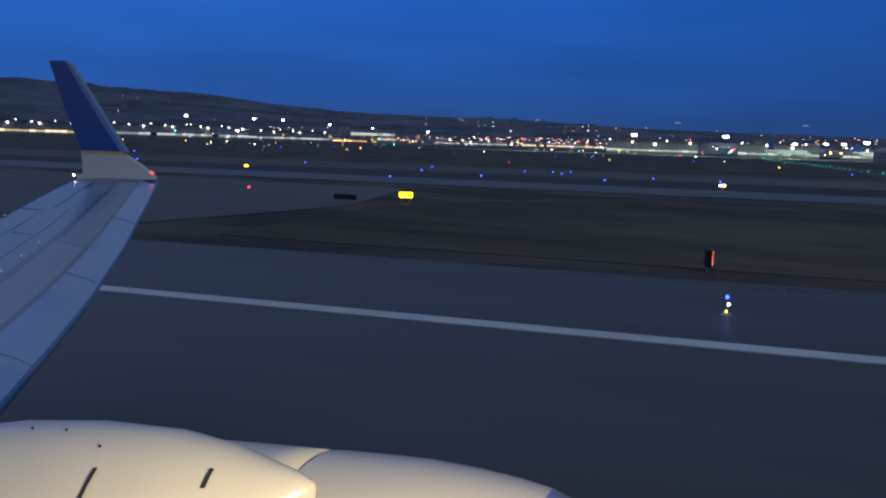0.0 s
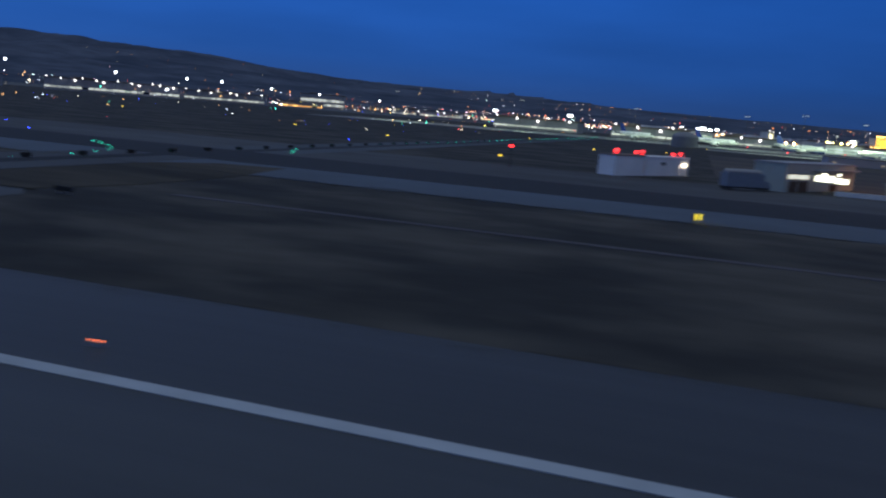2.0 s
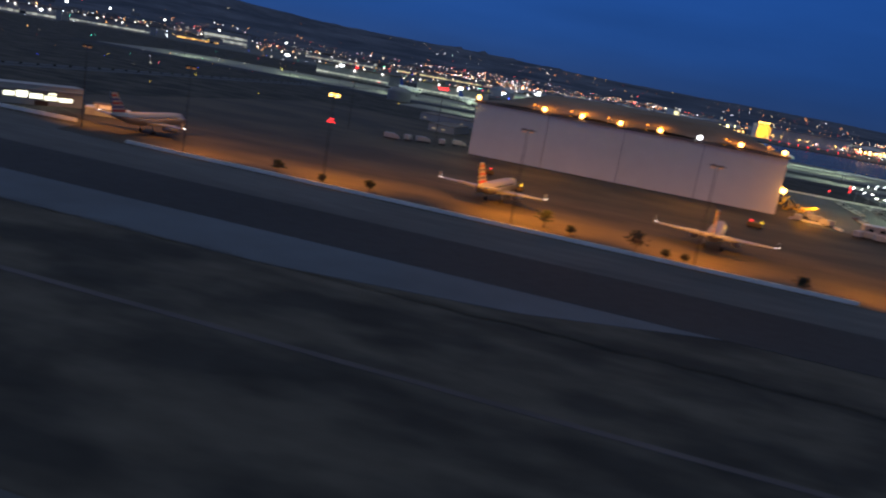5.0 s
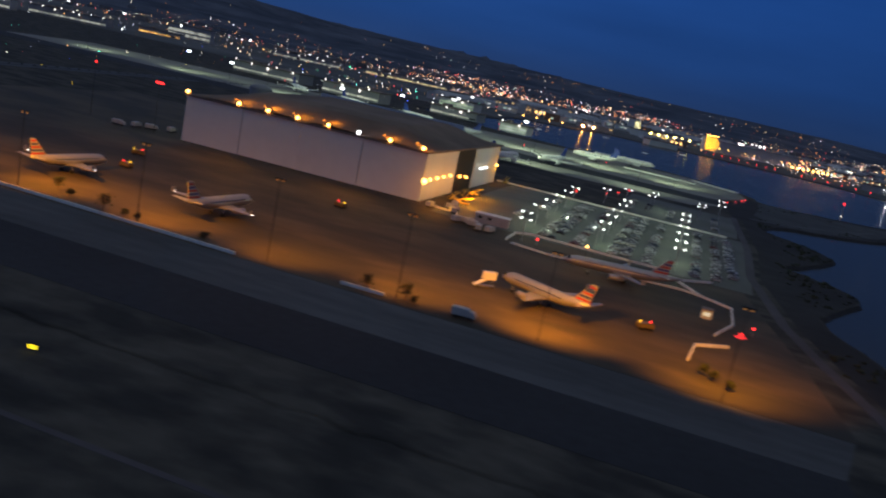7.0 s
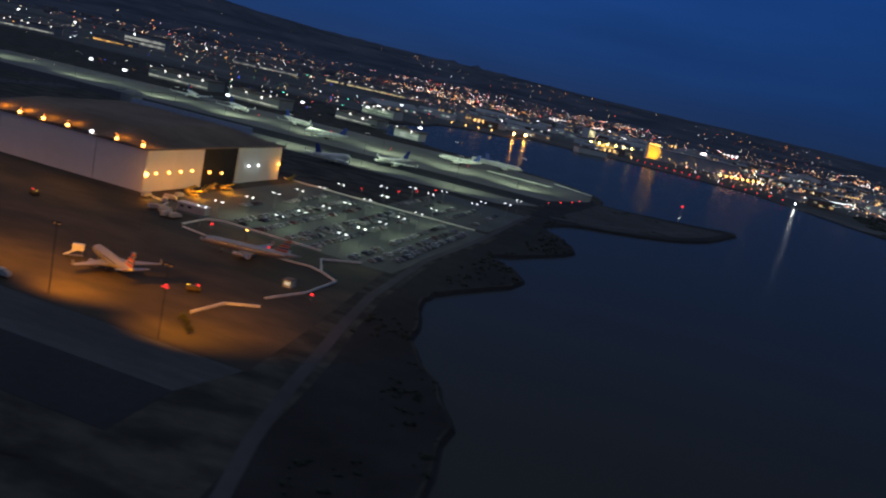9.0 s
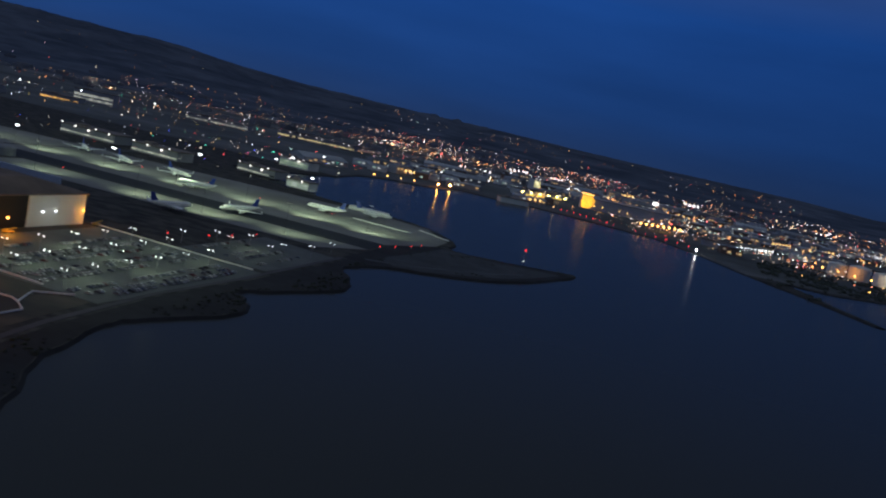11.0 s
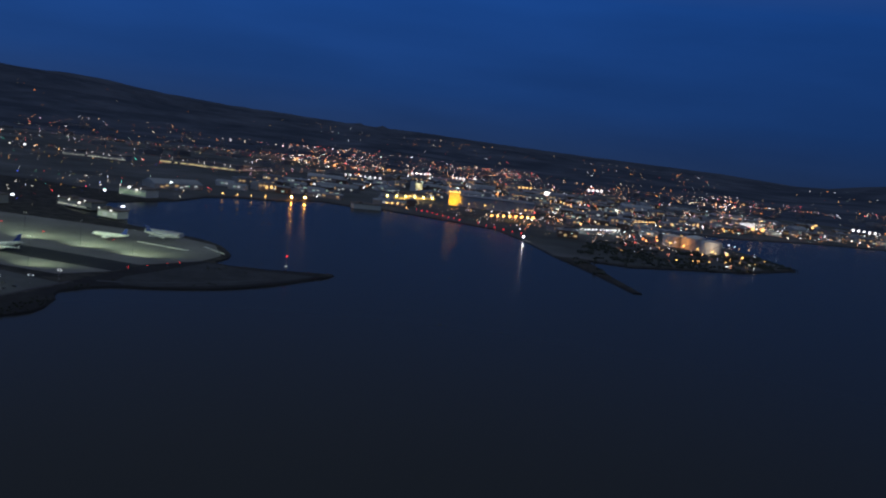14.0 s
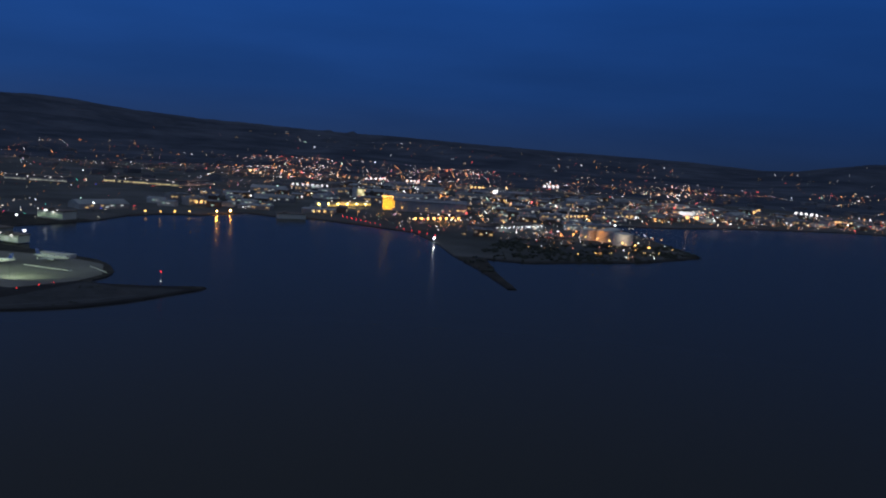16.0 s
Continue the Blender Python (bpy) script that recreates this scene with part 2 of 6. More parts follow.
def part(name, shape, mat, parent, label="", smooth=False):
    ob = new(name, mesh(name, shape, mat, smooth))
    ob.parent = parent
    return tagged(ob, label)


def thing(name, label, category, group="", place=(0, 0, 0), turn=0):
    ob = new(name)
    ob.matrix_world = pose(*place, 0, 0, turn)
    return tagged(ob, label, category, group)


def setting(name, shape, mat, label, category, smooth=False, kind="structure"):
    return tagged(new(name, mesh(name, shape, mat, smooth)), label, category, kind=kind)


def slab(corners, z0, z1):
    n = len(corners)
    v = [(x, y, z0) for x, y in corners] + [(x, y, z1) for x, y in corners]
    return v, [tuple(range(n))[::-1], tuple(range(n, 2 * n))] + [(i, (i + 1) % n, n + (i + 1) % n, n + i) for i in range(n)]


# ---- land, water and hills ----
BANK = [(368, -400), (356, 10), (350, 75), (344, 96), (334, 113), (327, 134), (325, 148), (330, 160), (336, 176), (333, 190), (324, 200), (332, 217), (340, 238), (333, 257),
        (323, 274), (332, 296), (343, 303), (368, 327), (382, 358), (392, 404), (376, 398), (352, 388), (331, 386), (324, 414), (300, 444), (266, 459), (215, 470), (160, 490), (112, 530)]


def ragged(points, seed, steps=4, amount=0.9):
    """A shoreline drawn through the points, with small bays and points."""
    r, out = random.Random(seed), [points[0]]
    for k in range(len(points) - 1):
        p, a, b, q = points[max(k - 1, 0)], points[k], points[k + 1], points[min(k + 2, len(points) - 1)]
        for i in range(1, steps + 1):
            f = i / steps
            jag = 0 if i == steps else amount
            out.append(tuple(0.5 * (2 * a[c] + (b[c] - p[c]) * f + (2 * p[c] - 5 * a[c] + 4 * b[c] - q[c]) * f ** 2 + (3 * a[c] - p[c] - 3 * b[c] + q[c]) * f ** 3) + r.uniform(-jag, jag) for c in (0, 1)))
    return out


SHORE = BANK[:1] + ragged(BANK[1:], 3)
CITY_SHORE = [(135, 590), (146, 640), (138, 706), (150, 745), (183, 766), (205, 830), (253, 818), (280, 832), (350, 812), (411, 788), (455, 712), (490, 632),
              (523, 570), (551, 508), (556, 509), (535, 565), (512, 640), (548, 640), (580, 668), (640, 715), (690, 790), (664, 880),
              (634, 960), (600, 1075), (686, 1122), (767, 1206), (852, 1262), (941, 1310), (1100, 1340), (1500, 1450), (2600, 1700)]
LAND = SHORE + CITY_SHORE + [(4600, 2000), (4600, 4600), (-4600, 4600), (-4600, -400)]


def on_land(x, y):
    inside, j = False, len(LAND) - 1
    for i in range(len(LAND)):
        (xi, yi), (xj, yj) = LAND[i], LAND[j]
        if (yi > y) != (yj > y) and x < (xj - xi) * (y - yi) / (yj - yi) + xi:
            inside = not inside
        j = i
    return inside


def land_sheet():
    n, v = len(LAND), [(x, y, 0.0) for x, y in LAND]
    for i, (x, y) in enumerate(LAND):
        (ax, ay), (bx, by) = LAND[i - 1], LAND[(i + 1) % n]
        t = Vector((bx - ax, by - ay)).normalized()
        v.append((x + t.y * 1.6, y - t.x * 1.6, -1.4))
    return v, [tuple(range(n))] + [(i, n + i, n + (i + 1) % n, (i + 1) % n) for i in range(n)]


ground = setting("ground", land_sheet(), GRASS, "dry dark grassland of the airfield and far town", "ground")
ground.data.materials.append(MARSH)
for face in ground.data.polygons[1:]:
    face.material_index = 1

WATER = bpy.data.materials.new("bay_water")
WATER.use_nodes = True
n, l = WATER.node_tree.nodes, WATER.node_tree.links
n.remove(n["Principled BSDF"])
deep, gloss, blend, fres, tame = n.new("ShaderNodeBsdfDiffuse"), n.new("ShaderNodeBsdfGlossy"), n.new("ShaderNodeMixShader"), n.new("ShaderNodeFresnel"), n.new("ShaderNodeMath")
deep.inputs["Color"].default_value = (0.041, 0.046, 0.047, 1)
gloss.inputs["Color"].default_value = (0.92, 0.88, 0.82, 1)
gloss.inputs["Roughness"].default_value, fres.inputs["IOR"].default_value = 0.20, 1.33
tame.operation = "MULTIPLY"
tame.inputs[1].default_value = 0.5
l.new(fres.outputs[0], tame.inputs[0])
l.new(tame.outputs[0], blend.inputs[0])
l.new(deep.outputs[0], blend.inputs[1])
l.new(gloss.outputs[0], blend.inputs[2])
l.new(blend.outputs[0], n["Material Output"].inputs["Surface"])
co, wave, swell, bp = n.new("ShaderNodeTexCoord"), n.new("ShaderNodeTexNoise"), n.new("ShaderNodeTexNoise"), n.new("ShaderNodeBump")
wave.inputs["Scale"].default_value, wave.inputs["Detail"].default_value = 0.9, 4
swell.inputs["Scale"].default_value = 0.02
add = n.new("ShaderNodeMath")
l.new(co.outputs["Object"], wave.inputs["Vector"])
l.new(co.outputs["Object"], swell.inputs["Vector"])
l.new(wave.outputs["Fac"], add.inputs[0])
l.new(swell.outputs["Fac"], add.inputs[1])
l.new(add.outputs[0], bp.inputs["Height"])
bp.inputs["Strength"].default_value, bp.inputs["Distance"].default_value = 0.25, 0.25
l.new(bp.outputs["Normal"], gloss.inputs["Normal"])
setting("water", ([(-4700, -700, -0.7), (4700, -700, -0.7), (4700, 4700, -0.7), (-4700, 4700, -0.7)], [(0, 1, 2, 3)]), WATER, "calm dark bay water", "water")

RIDGE = [(90, 158), (60, 196), (47, 207), (44, 216), (40, 218), (36.5, 212), (34, 193), (32, 176), (30, 165), (28, 156), (26, 145), (24, 140), (22, 136), (19, 129), (16, 125), (14, 124), (11, 117), (8, 109), (6, 105), (3, 99), (0, 93), (-4, 89), (-8, 83), (-12, 68), (-14, 76), (-16, 104), (-18.5, 135), (-28, 153), (-45, 126)]


def ridge_height(az):
    for (a, h), (c, k) in zip(RIDGE, RIDGE[1:]):
        if c <= az <= a:
            return h + (k - h) * (a - az) / (a - c)
    return 100


def hill_at(x, y):
    az, far = math.degrees(math.atan2(300 - x, y)), math.hypot(x - 300, y)
    up = min(max((far - 1900) / 2750, 0), 1)
    bumps = noise.fractal(Vector((x, y, 0)) * 0.0016, 1.0, 2.0, 5)
    trees = noise.noise(Vector((x * 0.013, y * 0.013, 5.0))) + 0.6 * noise.noise(Vector((x * 0.04, y * 0.04, 9.0)))
    return ridge_height(az) * (up * up * (3 - 2 * up)) * (1 + 0.26 * bumps * (1 if far < 4000 else 0.22)) + 2.6 * trees * up


def hills():
    azs, fars = [90 - 0.4 * i for i in range(338)], [1900 + 70 * k for k in range(41)]
    v = []
    for far in fars:
        for az in azs:
            x, y = 300 - far * math.sin(radians(az)), far * math.cos(radians(az))
            v.append((x, y, hill_at(x, y) + 0.05 if far > 1900 else -1))
    w = len(azs)
    return v, [(k * w + i, (k + 1) * w + i, (k + 1) * w + i + 1, k * w + i + 1) for k in range(len(fars) - 1) for i in range(w - 1)][::1]


setting("hills_backdrop", hills(), HILL, "low dark wooded hills behind the town, tinted for haze", "hills", True)

# ---- runway, taxiways and aprons ----
town = [(x, y) for x, y in CITY_SHORE if y > 600 and not (505 < x < 560 and y < 600)]
setting("town_pavement", slab([(-1500, 620)] + [(x - 4, y + 7) for x, y in town if y < 1000 or x > 590] + [(2600, 2300), (-1800, 2300)], -0.3, 0.03), TOWN_GROUND, "dim paved streets and yards of the town", "pavement")

# ---- airfield ----
setting("runway", slab([(-900, -16), (320, -16), (320, 17.9), (-900, 17.9)], -0.3, 0.03), RUNWAY, "dark grey concrete runway with worn shoulders", "runway")
for y in (11.86, -10.0):
    setting("runway_edge_line", slab([(-900, y - 0.2), (300, y - 0.2), (300, y + 0.2), (-900, y + 0.2)], 0.02, 0.05), PAINT_WHITE, "white painted runway edge line", "road marking")
setting("crossing_taxiway", slab([(60.2, 17.9), (60.9, 22), (61.2, 26), (62.2, 28.4), (64.5, 29.4), (67.5, 30.4), (69.6, 32.6), (70.2, 37), (70.2, 500), (79, 500), (79, 33.6), (79.8, 32.2), (83, 31.8), (86.6, 32.2), (88, 30.6), (88.1, 26), (88.9, 20.5), (91.4, 17.9)], -0.3, 0.025), SHOULDER, "pale grey taxiway that crosses the field", "taxiway")
setting("asphalt_strip", slab([(73.8, -15), (75.7, -15), (75.7, 480), (73.8, 480)], 0.0, 0.034), ASPHALT, "dark asphalt strip along the taxiway centre", "taxiway")
setting("second_taxiway", slab([(-400, 32), (29.5, 21.5), (32, 31.5), (30, 45), (-400, 62)], -0.3, 0.028), SHOULDER, "pale grey taxiway beside the grass", "taxiway")
setting("taxiway_shoulder", slab([(-600, 50.2), (200, 50.2), (218, 53.5), (232, 59.6), (-600, 59.6)], -0.3, 0.02), VERGE, "pale grey paved taxiway shoulder", "taxiway")
setting("parallel_taxiway", slab([(-600, 59.6), (319, 59.6), (318, 72.4), (-600, 72.4)], -0.3, 0.03), ASPHALT, "dark asphalt taxiway parallel to the runway", "taxiway")
setting("service_track", slab([(92, 36.1), (314, 35.7), (314, 36.35), (92, 36.75)], -0.2, 0.02), TRACK, "narrow pale track worn through the grass", "track")
setting("taxiway_verge", slab([(-600, 72.4), (318, 72.4), (320.6, 83.9), (150, 85.9), (148, 92), (-600, 100)], -0.3, 0.018), ROUGH, "grey-brown gravel verge between taxiway and apron", "verge")
wet = [(x - 0.35, y) for x, y in SHORE if 12 < y < 400 and x > 320][:-8]
setting("shore_marsh", slab(wet + [(350, 384), (328, 384), (325, 383), (311.5, 347), (313.5, 324), (314.5, 292), (317.5, 290), (318.6, 215), (316.6, 173), (320.2, 133), (323.6, 114), (327.2, 97.5), (329.4, 85.5), (333, 60), (340, 12)], -0.2, 0.015), MARSH, "dark boggy shore with scrub and mud", "marsh")
SPIT = material("grey_shingle", (0.074, 0.078, 0.082), 0.9, vary=0.35, grain=0.3, patch=0.07, second=(0.050, 0.053, 0.056), bump=0.3, spec=0.2)
setting("spit_shingle", slab([(328.5, 382), (326, 340), (323, 318), (327, 304), (334, 301), (345, 306), (357, 322), (370, 340), (379, 362), (387, 392), (376, 389), (352, 380)], -0.2, 0.035), SPIT, "pale grey shingle on the low spit", "shingle")
LINE = [(321, 300), (334, 308), (350, 326), (364, 345), (374, 366)]
setting("spit_track", slab([(x - 0.9, y + 0.9) for x, y in LINE] + [(x + 0.9, y - 0.9) for x, y in LINE[::-1]], -0.1, 0.05), ROUGH, "pale gravel track along the spit", "track")
YELLOW_LINE = material("faded_yellow_paint", (0.10, 0.085, 0.045), 0.8, vary=0.3, grain=2.0, patch=0.4)
BEND = [(77.4, 22.0), (77.7, 20.0), (78.2, 18.0), (79.0, 16.2), (80.1, 14.8), (81.4, 13.7), (83.0, 13.0)]
setting("lead_off_line", slab([(x - 0.12, y - 0.12) for x, y in BEND] + [(x + 0.12, y + 0.12) for x, y in BEND[::-1]], 0.0, 0.042), YELLOW_LINE, "faded yellow taxi line that bends onto the runway", "road marking")
setting("worn_path", slab([(53.4, 18.4), (54.5, 18.4), (54.9, 27.6), (54.1, 27.8)], -0.1, 0.024), TRACK, "pale worn path across the grass", "track")
setting("burnt_patch", slab([(58.6, 34), (61.8, 29.6), (65, 30.6), (68.4, 32.6), (69.2, 36.5), (67, 41), (63.5, 46), (60, 50), (56, 47.5)], -0.1, 0.022), GRASS_DARK, "dark patch of grass beside the taxiway", "grass")
setting("burnt_patch", slab([(79.3, 34), (80, 32.6), (83, 32.2), (86.5, 32.6), (88.2, 38), (88.6, 48), (87, 58), (82, 56.5), (79.3, 52)], -0.1, 0.022), GRASS_DARK, "dark patch of grass between the taxiways", "grass")
setting("burnt_patch", slab([(33, 20), (59, 19.5), (61, 24), (58, 38), (40, 44), (33, 32)], -0.1, 0.022), GRASS_DARK, "dark patch of grass between the taxiways", "grass")
setting("apron", slab([(150, 86), (321, 84), (318.5, 108), (315, 133), (312.5, 152), (250, 228), (120, 228), (120, 112), (150, 95)], -0.3, 0.024), APRON, "worn dark apron in front of the hangar", "apron")
setting("car_park", slab([(250, 153), (314, 153), (316, 228), (250, 229)], -0.25, 0.045), LOT, "asphalt car park with white bay lines", "car park")
setting("far_car_park", slab([(280, 232), (314, 232), (316, 285), (280, 290)], -0.25, 0.045), LOT, "asphalt overflow car park", "car park")
setting("far_apron", slab([(-60, 352), (310, 348), (324, 384), (322, 408), (300, 440), (262, 452), (-60, 420)], -0.3, 0.03), CONCRETE, "floodlit concrete apron beside the inlet", "apron")
setting("far_taxiway", slab([(-60, 326), (312, 324), (310, 347.8), (-60, 351.8)], -0.3, 0.026), ASPHALT, "dark asphalt taxiway beside the floodlit apron", "taxiway")
setting("near_apron_strip", slab([(120, 296), (300, 300), (312, 323.8), (120, 325.8)], -0.3, 0.022), CONCRETE, "pale concrete strip behind the car parks", "apron")


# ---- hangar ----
# Dim amber emission, for small roof lamps and imitated lamp halos
LIT_AMBER = glow("amber_lamp_and_halo", (1.0, 0.36, 0.04), 1.8)


HANGAR_ROOF = material("brown_roof_felt", (0.21, 0.150, 0.110), 0.9, vary=0.25, grain=0.3, patch=0.06, second=(0.13, 0.095, 0.07))


# pale blue imitates the sky's reflection on the far roof edge
PARAPET = material("sky_sheen_sheeting", (0.42, 0.48, 0.58), 0.45, vary=0.1, grain=0.5, patch=0.1)


def hangar():
    h = thing("hangar", "large white aircraft hangar with dark scalloped roof and lit eaves", "hangar", place=(185.5, 160, 0))
    W, D, H = 59.5, 67.0, 10.8
    part("wall", joined(box((0.4, 0.4, 0), (W - 0.4, 0.8, H - 0.3)), box((0.4, D - 0.8, 0), (W - 0.4, D - 0.4, H - 0.3)), box((0.4, 0.8, 0), (0.8, D - 0.8, H - 0.3)),
                        box((W - 0.8, 0.8, 0), (W - 0.4, D - 0.8, H - 0.3))), WALL_GREY, h, "grey steel wall frame")
    panels = 4
    for k in range(panels):
        x0, x1 = W * k / panels, W * (k + 1) / panels
        deep = 0.0 if k % 2 == 0 else 0.14
        part("door_panel", box((x0 + 0.06, deep, 0.05), (x1 - 0.06, 0.42, H - 0.4)), WALL_WHITE, h)
    for a, c in ((0.5, 12), (12.05, 24), (41, 53.5), (53.55, 66)):
        part("door_panel", box((W - 0.42, a, 0.05), (W, c, H - 0.4)), WALL_WHITE, h)
    # no opening is cut: a black sheet imitates the shade inside the bay
    part("open_bay", box((W - 0.405, 24.1, 0.05), (W - 0.3, 40.9, H - 0.5)), BLACK, h, "black sheet for the shade inside an open bay")
    for k in range(6):
        part("door_panel", box((-0.02, 3 + 10 * k, 0.05), (0.42, 11.5 + 10 * k, H - 0.8)), WALL_GREY, h)
    part("fascia", joined(box((-0.3, -0.3, H - 0.42), (W + 0.3, 0.5, H)), box((W - 0.5, 0.5, H - 0.42), (W + 0.3, D, H)), box((-0.3, 0.5, H - 0.42), (0.5, D, H))), DARK_ROOF, h, "dark eaves fascia")
    # four shells, each a shallow saddle, stepped up behind the eaves
    v, f, nx, ny = [], [], 32, 12
    for j in range(ny + 1):
        for i in range(nx + 1):
            x, y = W * i / nx, D * j / ny
            bay = abs(math.sin(math.pi * i / nx * 4))
            rise = math.sin(math.pi * j / ny)
            v.append((x, y, H + 0.02 + 0.5 * bay * (1 - rise) * min(1, 4 * min(i, nx - i) / nx) + 3.4 * min(1, rise * 1.6) * min(1, 5 * min(i, nx - i) / nx)))
    for j in range(ny):
        for i in range(nx):
            a = j * (nx + 1) + i
            f.append((a, a + 1, a + nx + 2, a + nx + 1))
    part("roof", (v, f), HANGAR_ROOF, h, "brown folded shell roof")
    part("parapet", box((1.5, D - 1.0, H - 0.2), (W - 12, D - 0.2, H + 2.9)), PARAPET, h, "parapet strip tinted blue for sky sheen along the back of the roof")
    part("roof_slab", box((0, 0, H - 0.3), (W, D, H + 0.01)), DARK_ROOF, h)
    for k, x in enumerate((0.4, 13.8, 21.2, 28.6, 36.1, 43.4, 50.8, 58.5)):
        arm = part("eaves_lamp", joined(pole(x, 0.2, H, H + 0.75, 0.06), box((x - 0.25, -0.5, H + 0.6), (x + 0.25, 0.2, H + 0.75))), STEEL, h)
        part("lamp_head", bulb((x, -0.45, H + 0.62), 0.46), GLOW_WHITE if k == 5 else GLOW_SODIUM, arm)
        if k not in (0, 5):
            part("spare_lamp", joined(pole(x - 2.6, 2.6, H, H + 1.0, 0.05), bulb((x - 2.6, 2.5, H + 1.1), 0.2), bulb((x - 1.9, 2.5, H + 0.8), 0.16)), LIT_AMBER, h, "small amber roof lamp")
            lamp("eaves_lamp_light", "POINT", (185.5 + x, 160 + 2.4, H + 1.9), 420, SODIUM, size=0.3)
        if k != 5:
            # glowing dish imitates the orange halo round the lamp
            part("reflector", tube([ring((x, -0.3, H + 0.3), 0.55, n=10, squash=0.7), ring((x, -0.3, H + 0.6), 0.4, n=10, squash=0.7), ring((x, -0.3, H + 0.85), 0.12, n=10)], False), LIT_AMBER, arm, "glowing amber dish for the lamp's halo")
    for k, (y, z) in enumerate(((0.2, 4.6), (4, 4.7), (9, 4.7), (14, 4.7), (19, 4.7), (27, 4.0), (33, 3.5))):
        wl_ = part("wall_lamp", joined(box((W, y - 0.2, z - 0.15), (W + 0.3, y + 0.2, z + 0.15)), bulb((W + 0.45, y, z), 0.6 if k == 0 else 0.34)), GLOW_SODIUM, h, "orange wall lamp")
        # the wall lamps get the same imitated halo
        part("reflector", tube([ring((W + 0.5, y, z), 0.7 if k == 0 else 0.45, "x", 10), ring((W + 0.1, y, z), 0.25, "x", 10)], False), LIT_AMBER, wl_, "glowing amber dish for the lamp's halo")
    for y in (6, 22):
        part("wall_lamp", joined(box((-0.35, y - 0.2, 9.3), (0, y + 0.2, 9.5)), bulb((-0.55, y, 9.3), 0.35)), GLOW_WHITE, h, "pale wall lamp")
        lamp("gable_wall_light", "POINT", (185.5 - 1.6, 160 + y, 9.0), 420, (0.95, 1.0, 0.62), size=0.3)
    for y in (47, 52.5, 65):
        part("wall_lamp", joined(box((W, y - 0.2, 4.8), (W + 0.3, y + 0.2, 5.1)), bulb((W + 0.45, y, 5.0), 0.27)), GLOW_WHITE if y < 60 else GLOW_SODIUM, h, "wall lamp")


hangar()



rng_car = random.Random(5)


# ---- airliners on the aprons ----
def airliner(label, fin="striped", span=14.5, length=15.6, skin=PLANE_SKIN):
    """Nose towards +y, wheels on the ground."""
    p = thing("airliner", label, "aircraft", "parked airliners")
    k, r = length / 15.6, 0.92
    st = [(7.8, 0.06, -0.25), (7.55, 0.32, -0.18), (7.0, 0.62, -0.08), (6.2, 0.84, 0), (5, r, 0), (-2, r, 0), (-4, 0.82, 0.12), (-6, 0.5, 0.38), (-7.6, 0.16, 0.62)]
    part("fuselage", tube([ring((0, y * k, 2.0 + dz), rr, "y", 14) for y, rr, dz in st]), skin, p, smooth=True)
    part("cockpit_window", tube([ring((0, 7.25 * k, 2.12), 0.5, "y", 10, 0.55), ring((0, 6.85 * k, 2.32), 0.62, "y", 10, 0.52)]), GLASS, p)
    for sx in (-1, 1):
        part("cabin_window_band", box((sx * 0.912 - 0.012, -3.5 * k, 2.24), (sx * 0.912 + 0.012, 5.0 * k, 2.33)), GLASS, p)
    h = span / 2
    for sx in (-1, 1):
        w = part("wing", ([(sx * 0.5, 2.2, 1.55), (sx * h, -1.7, 1.95), (sx * h, -2.4, 1.95), (sx * 2.6, -1.35, 1.68), (sx * 0.5, -1.35, 1.55),
                           (sx * 0.5, 2.1, 1.25), (sx * h, -1.72, 1.88), (sx * h, -2.38, 1.88), (sx * 2.6, -1.3, 1.5), (sx * 0.5, -1.3, 1.25)],
                          [(0, 1, 2, 3, 4), (9, 8, 7, 6, 5), (0, 5, 6, 1), (1, 6, 7, 2), (2, 7, 8, 3), (3, 8, 9, 4), (4, 9, 5, 0)]), skin, p)
        part("winglet", box((sx * h - 0.03, -2.5, 1.9), (sx * h + 0.03, -1.9, 2.7)), skin, w)
        e = part("engine", tube([ring((sx * 2.6, y, 1.08), rr, "y", 12) for y, rr in ((2.5, 0.42), (2.2, 0.5), (1.0, 0.5), (0.2, 0.38), (-0.3, 0.2))]), skin, p, smooth=True)
        part("intake", tube([ring((sx * 2.6, 2.51, 1.08), 0.36, "y", 12), ring((sx * 2.6, 2.40, 1.08), 0.36, "y", 12)]), BLACK, e)
        part("tailplane", ([(sx * 0.2, -5.6, 2.5), (sx * 2.8, -7.0, 2.75), (sx * 2.8, -7.5, 2.75), (sx * 0.2, -7.2, 2.5), (sx * 0.2, -5.6, 2.35), (sx * 2.8, -7.0, 2.68), (sx * 2.8, -7.5, 2.68), (sx * 0.2, -7.2, 2.35)],
                           [(0, 1, 2, 3), (7, 6, 5, 4), (0, 4, 5, 1), (1, 5, 6, 2), (2, 6, 7, 3), (3, 7, 4, 0)]), skin, p)
        part("main_wheel", tube([ring((sx * 1.1 - 0.12, -0.4, 0.26), 0.26, "x", 10), ring((sx * 1.1 + 0.12, -0.4, 0.26), 0.26, "x", 10)]), BLACK, p)
        if fin == "striped" and length < 16:
            part("wing_tip_lamp", bulb((sx * h, -1.8, 2.0), 0.10), GLOW_WHITE, w)
    part("nose_wheel", tube([ring((-0.1, 5.6, 0.2), 0.2, "x", 10), ring((0.1, 5.6, 0.2), 0.2, "x", 10)]), BLACK, p)
    for gx, gy in ((0, 5.6), (1.1, -0.4), (-1.1, -0.4)):
        part("gear_leg", pole(gx, gy, 0.2, 1.45, 0.07), STEEL, p)
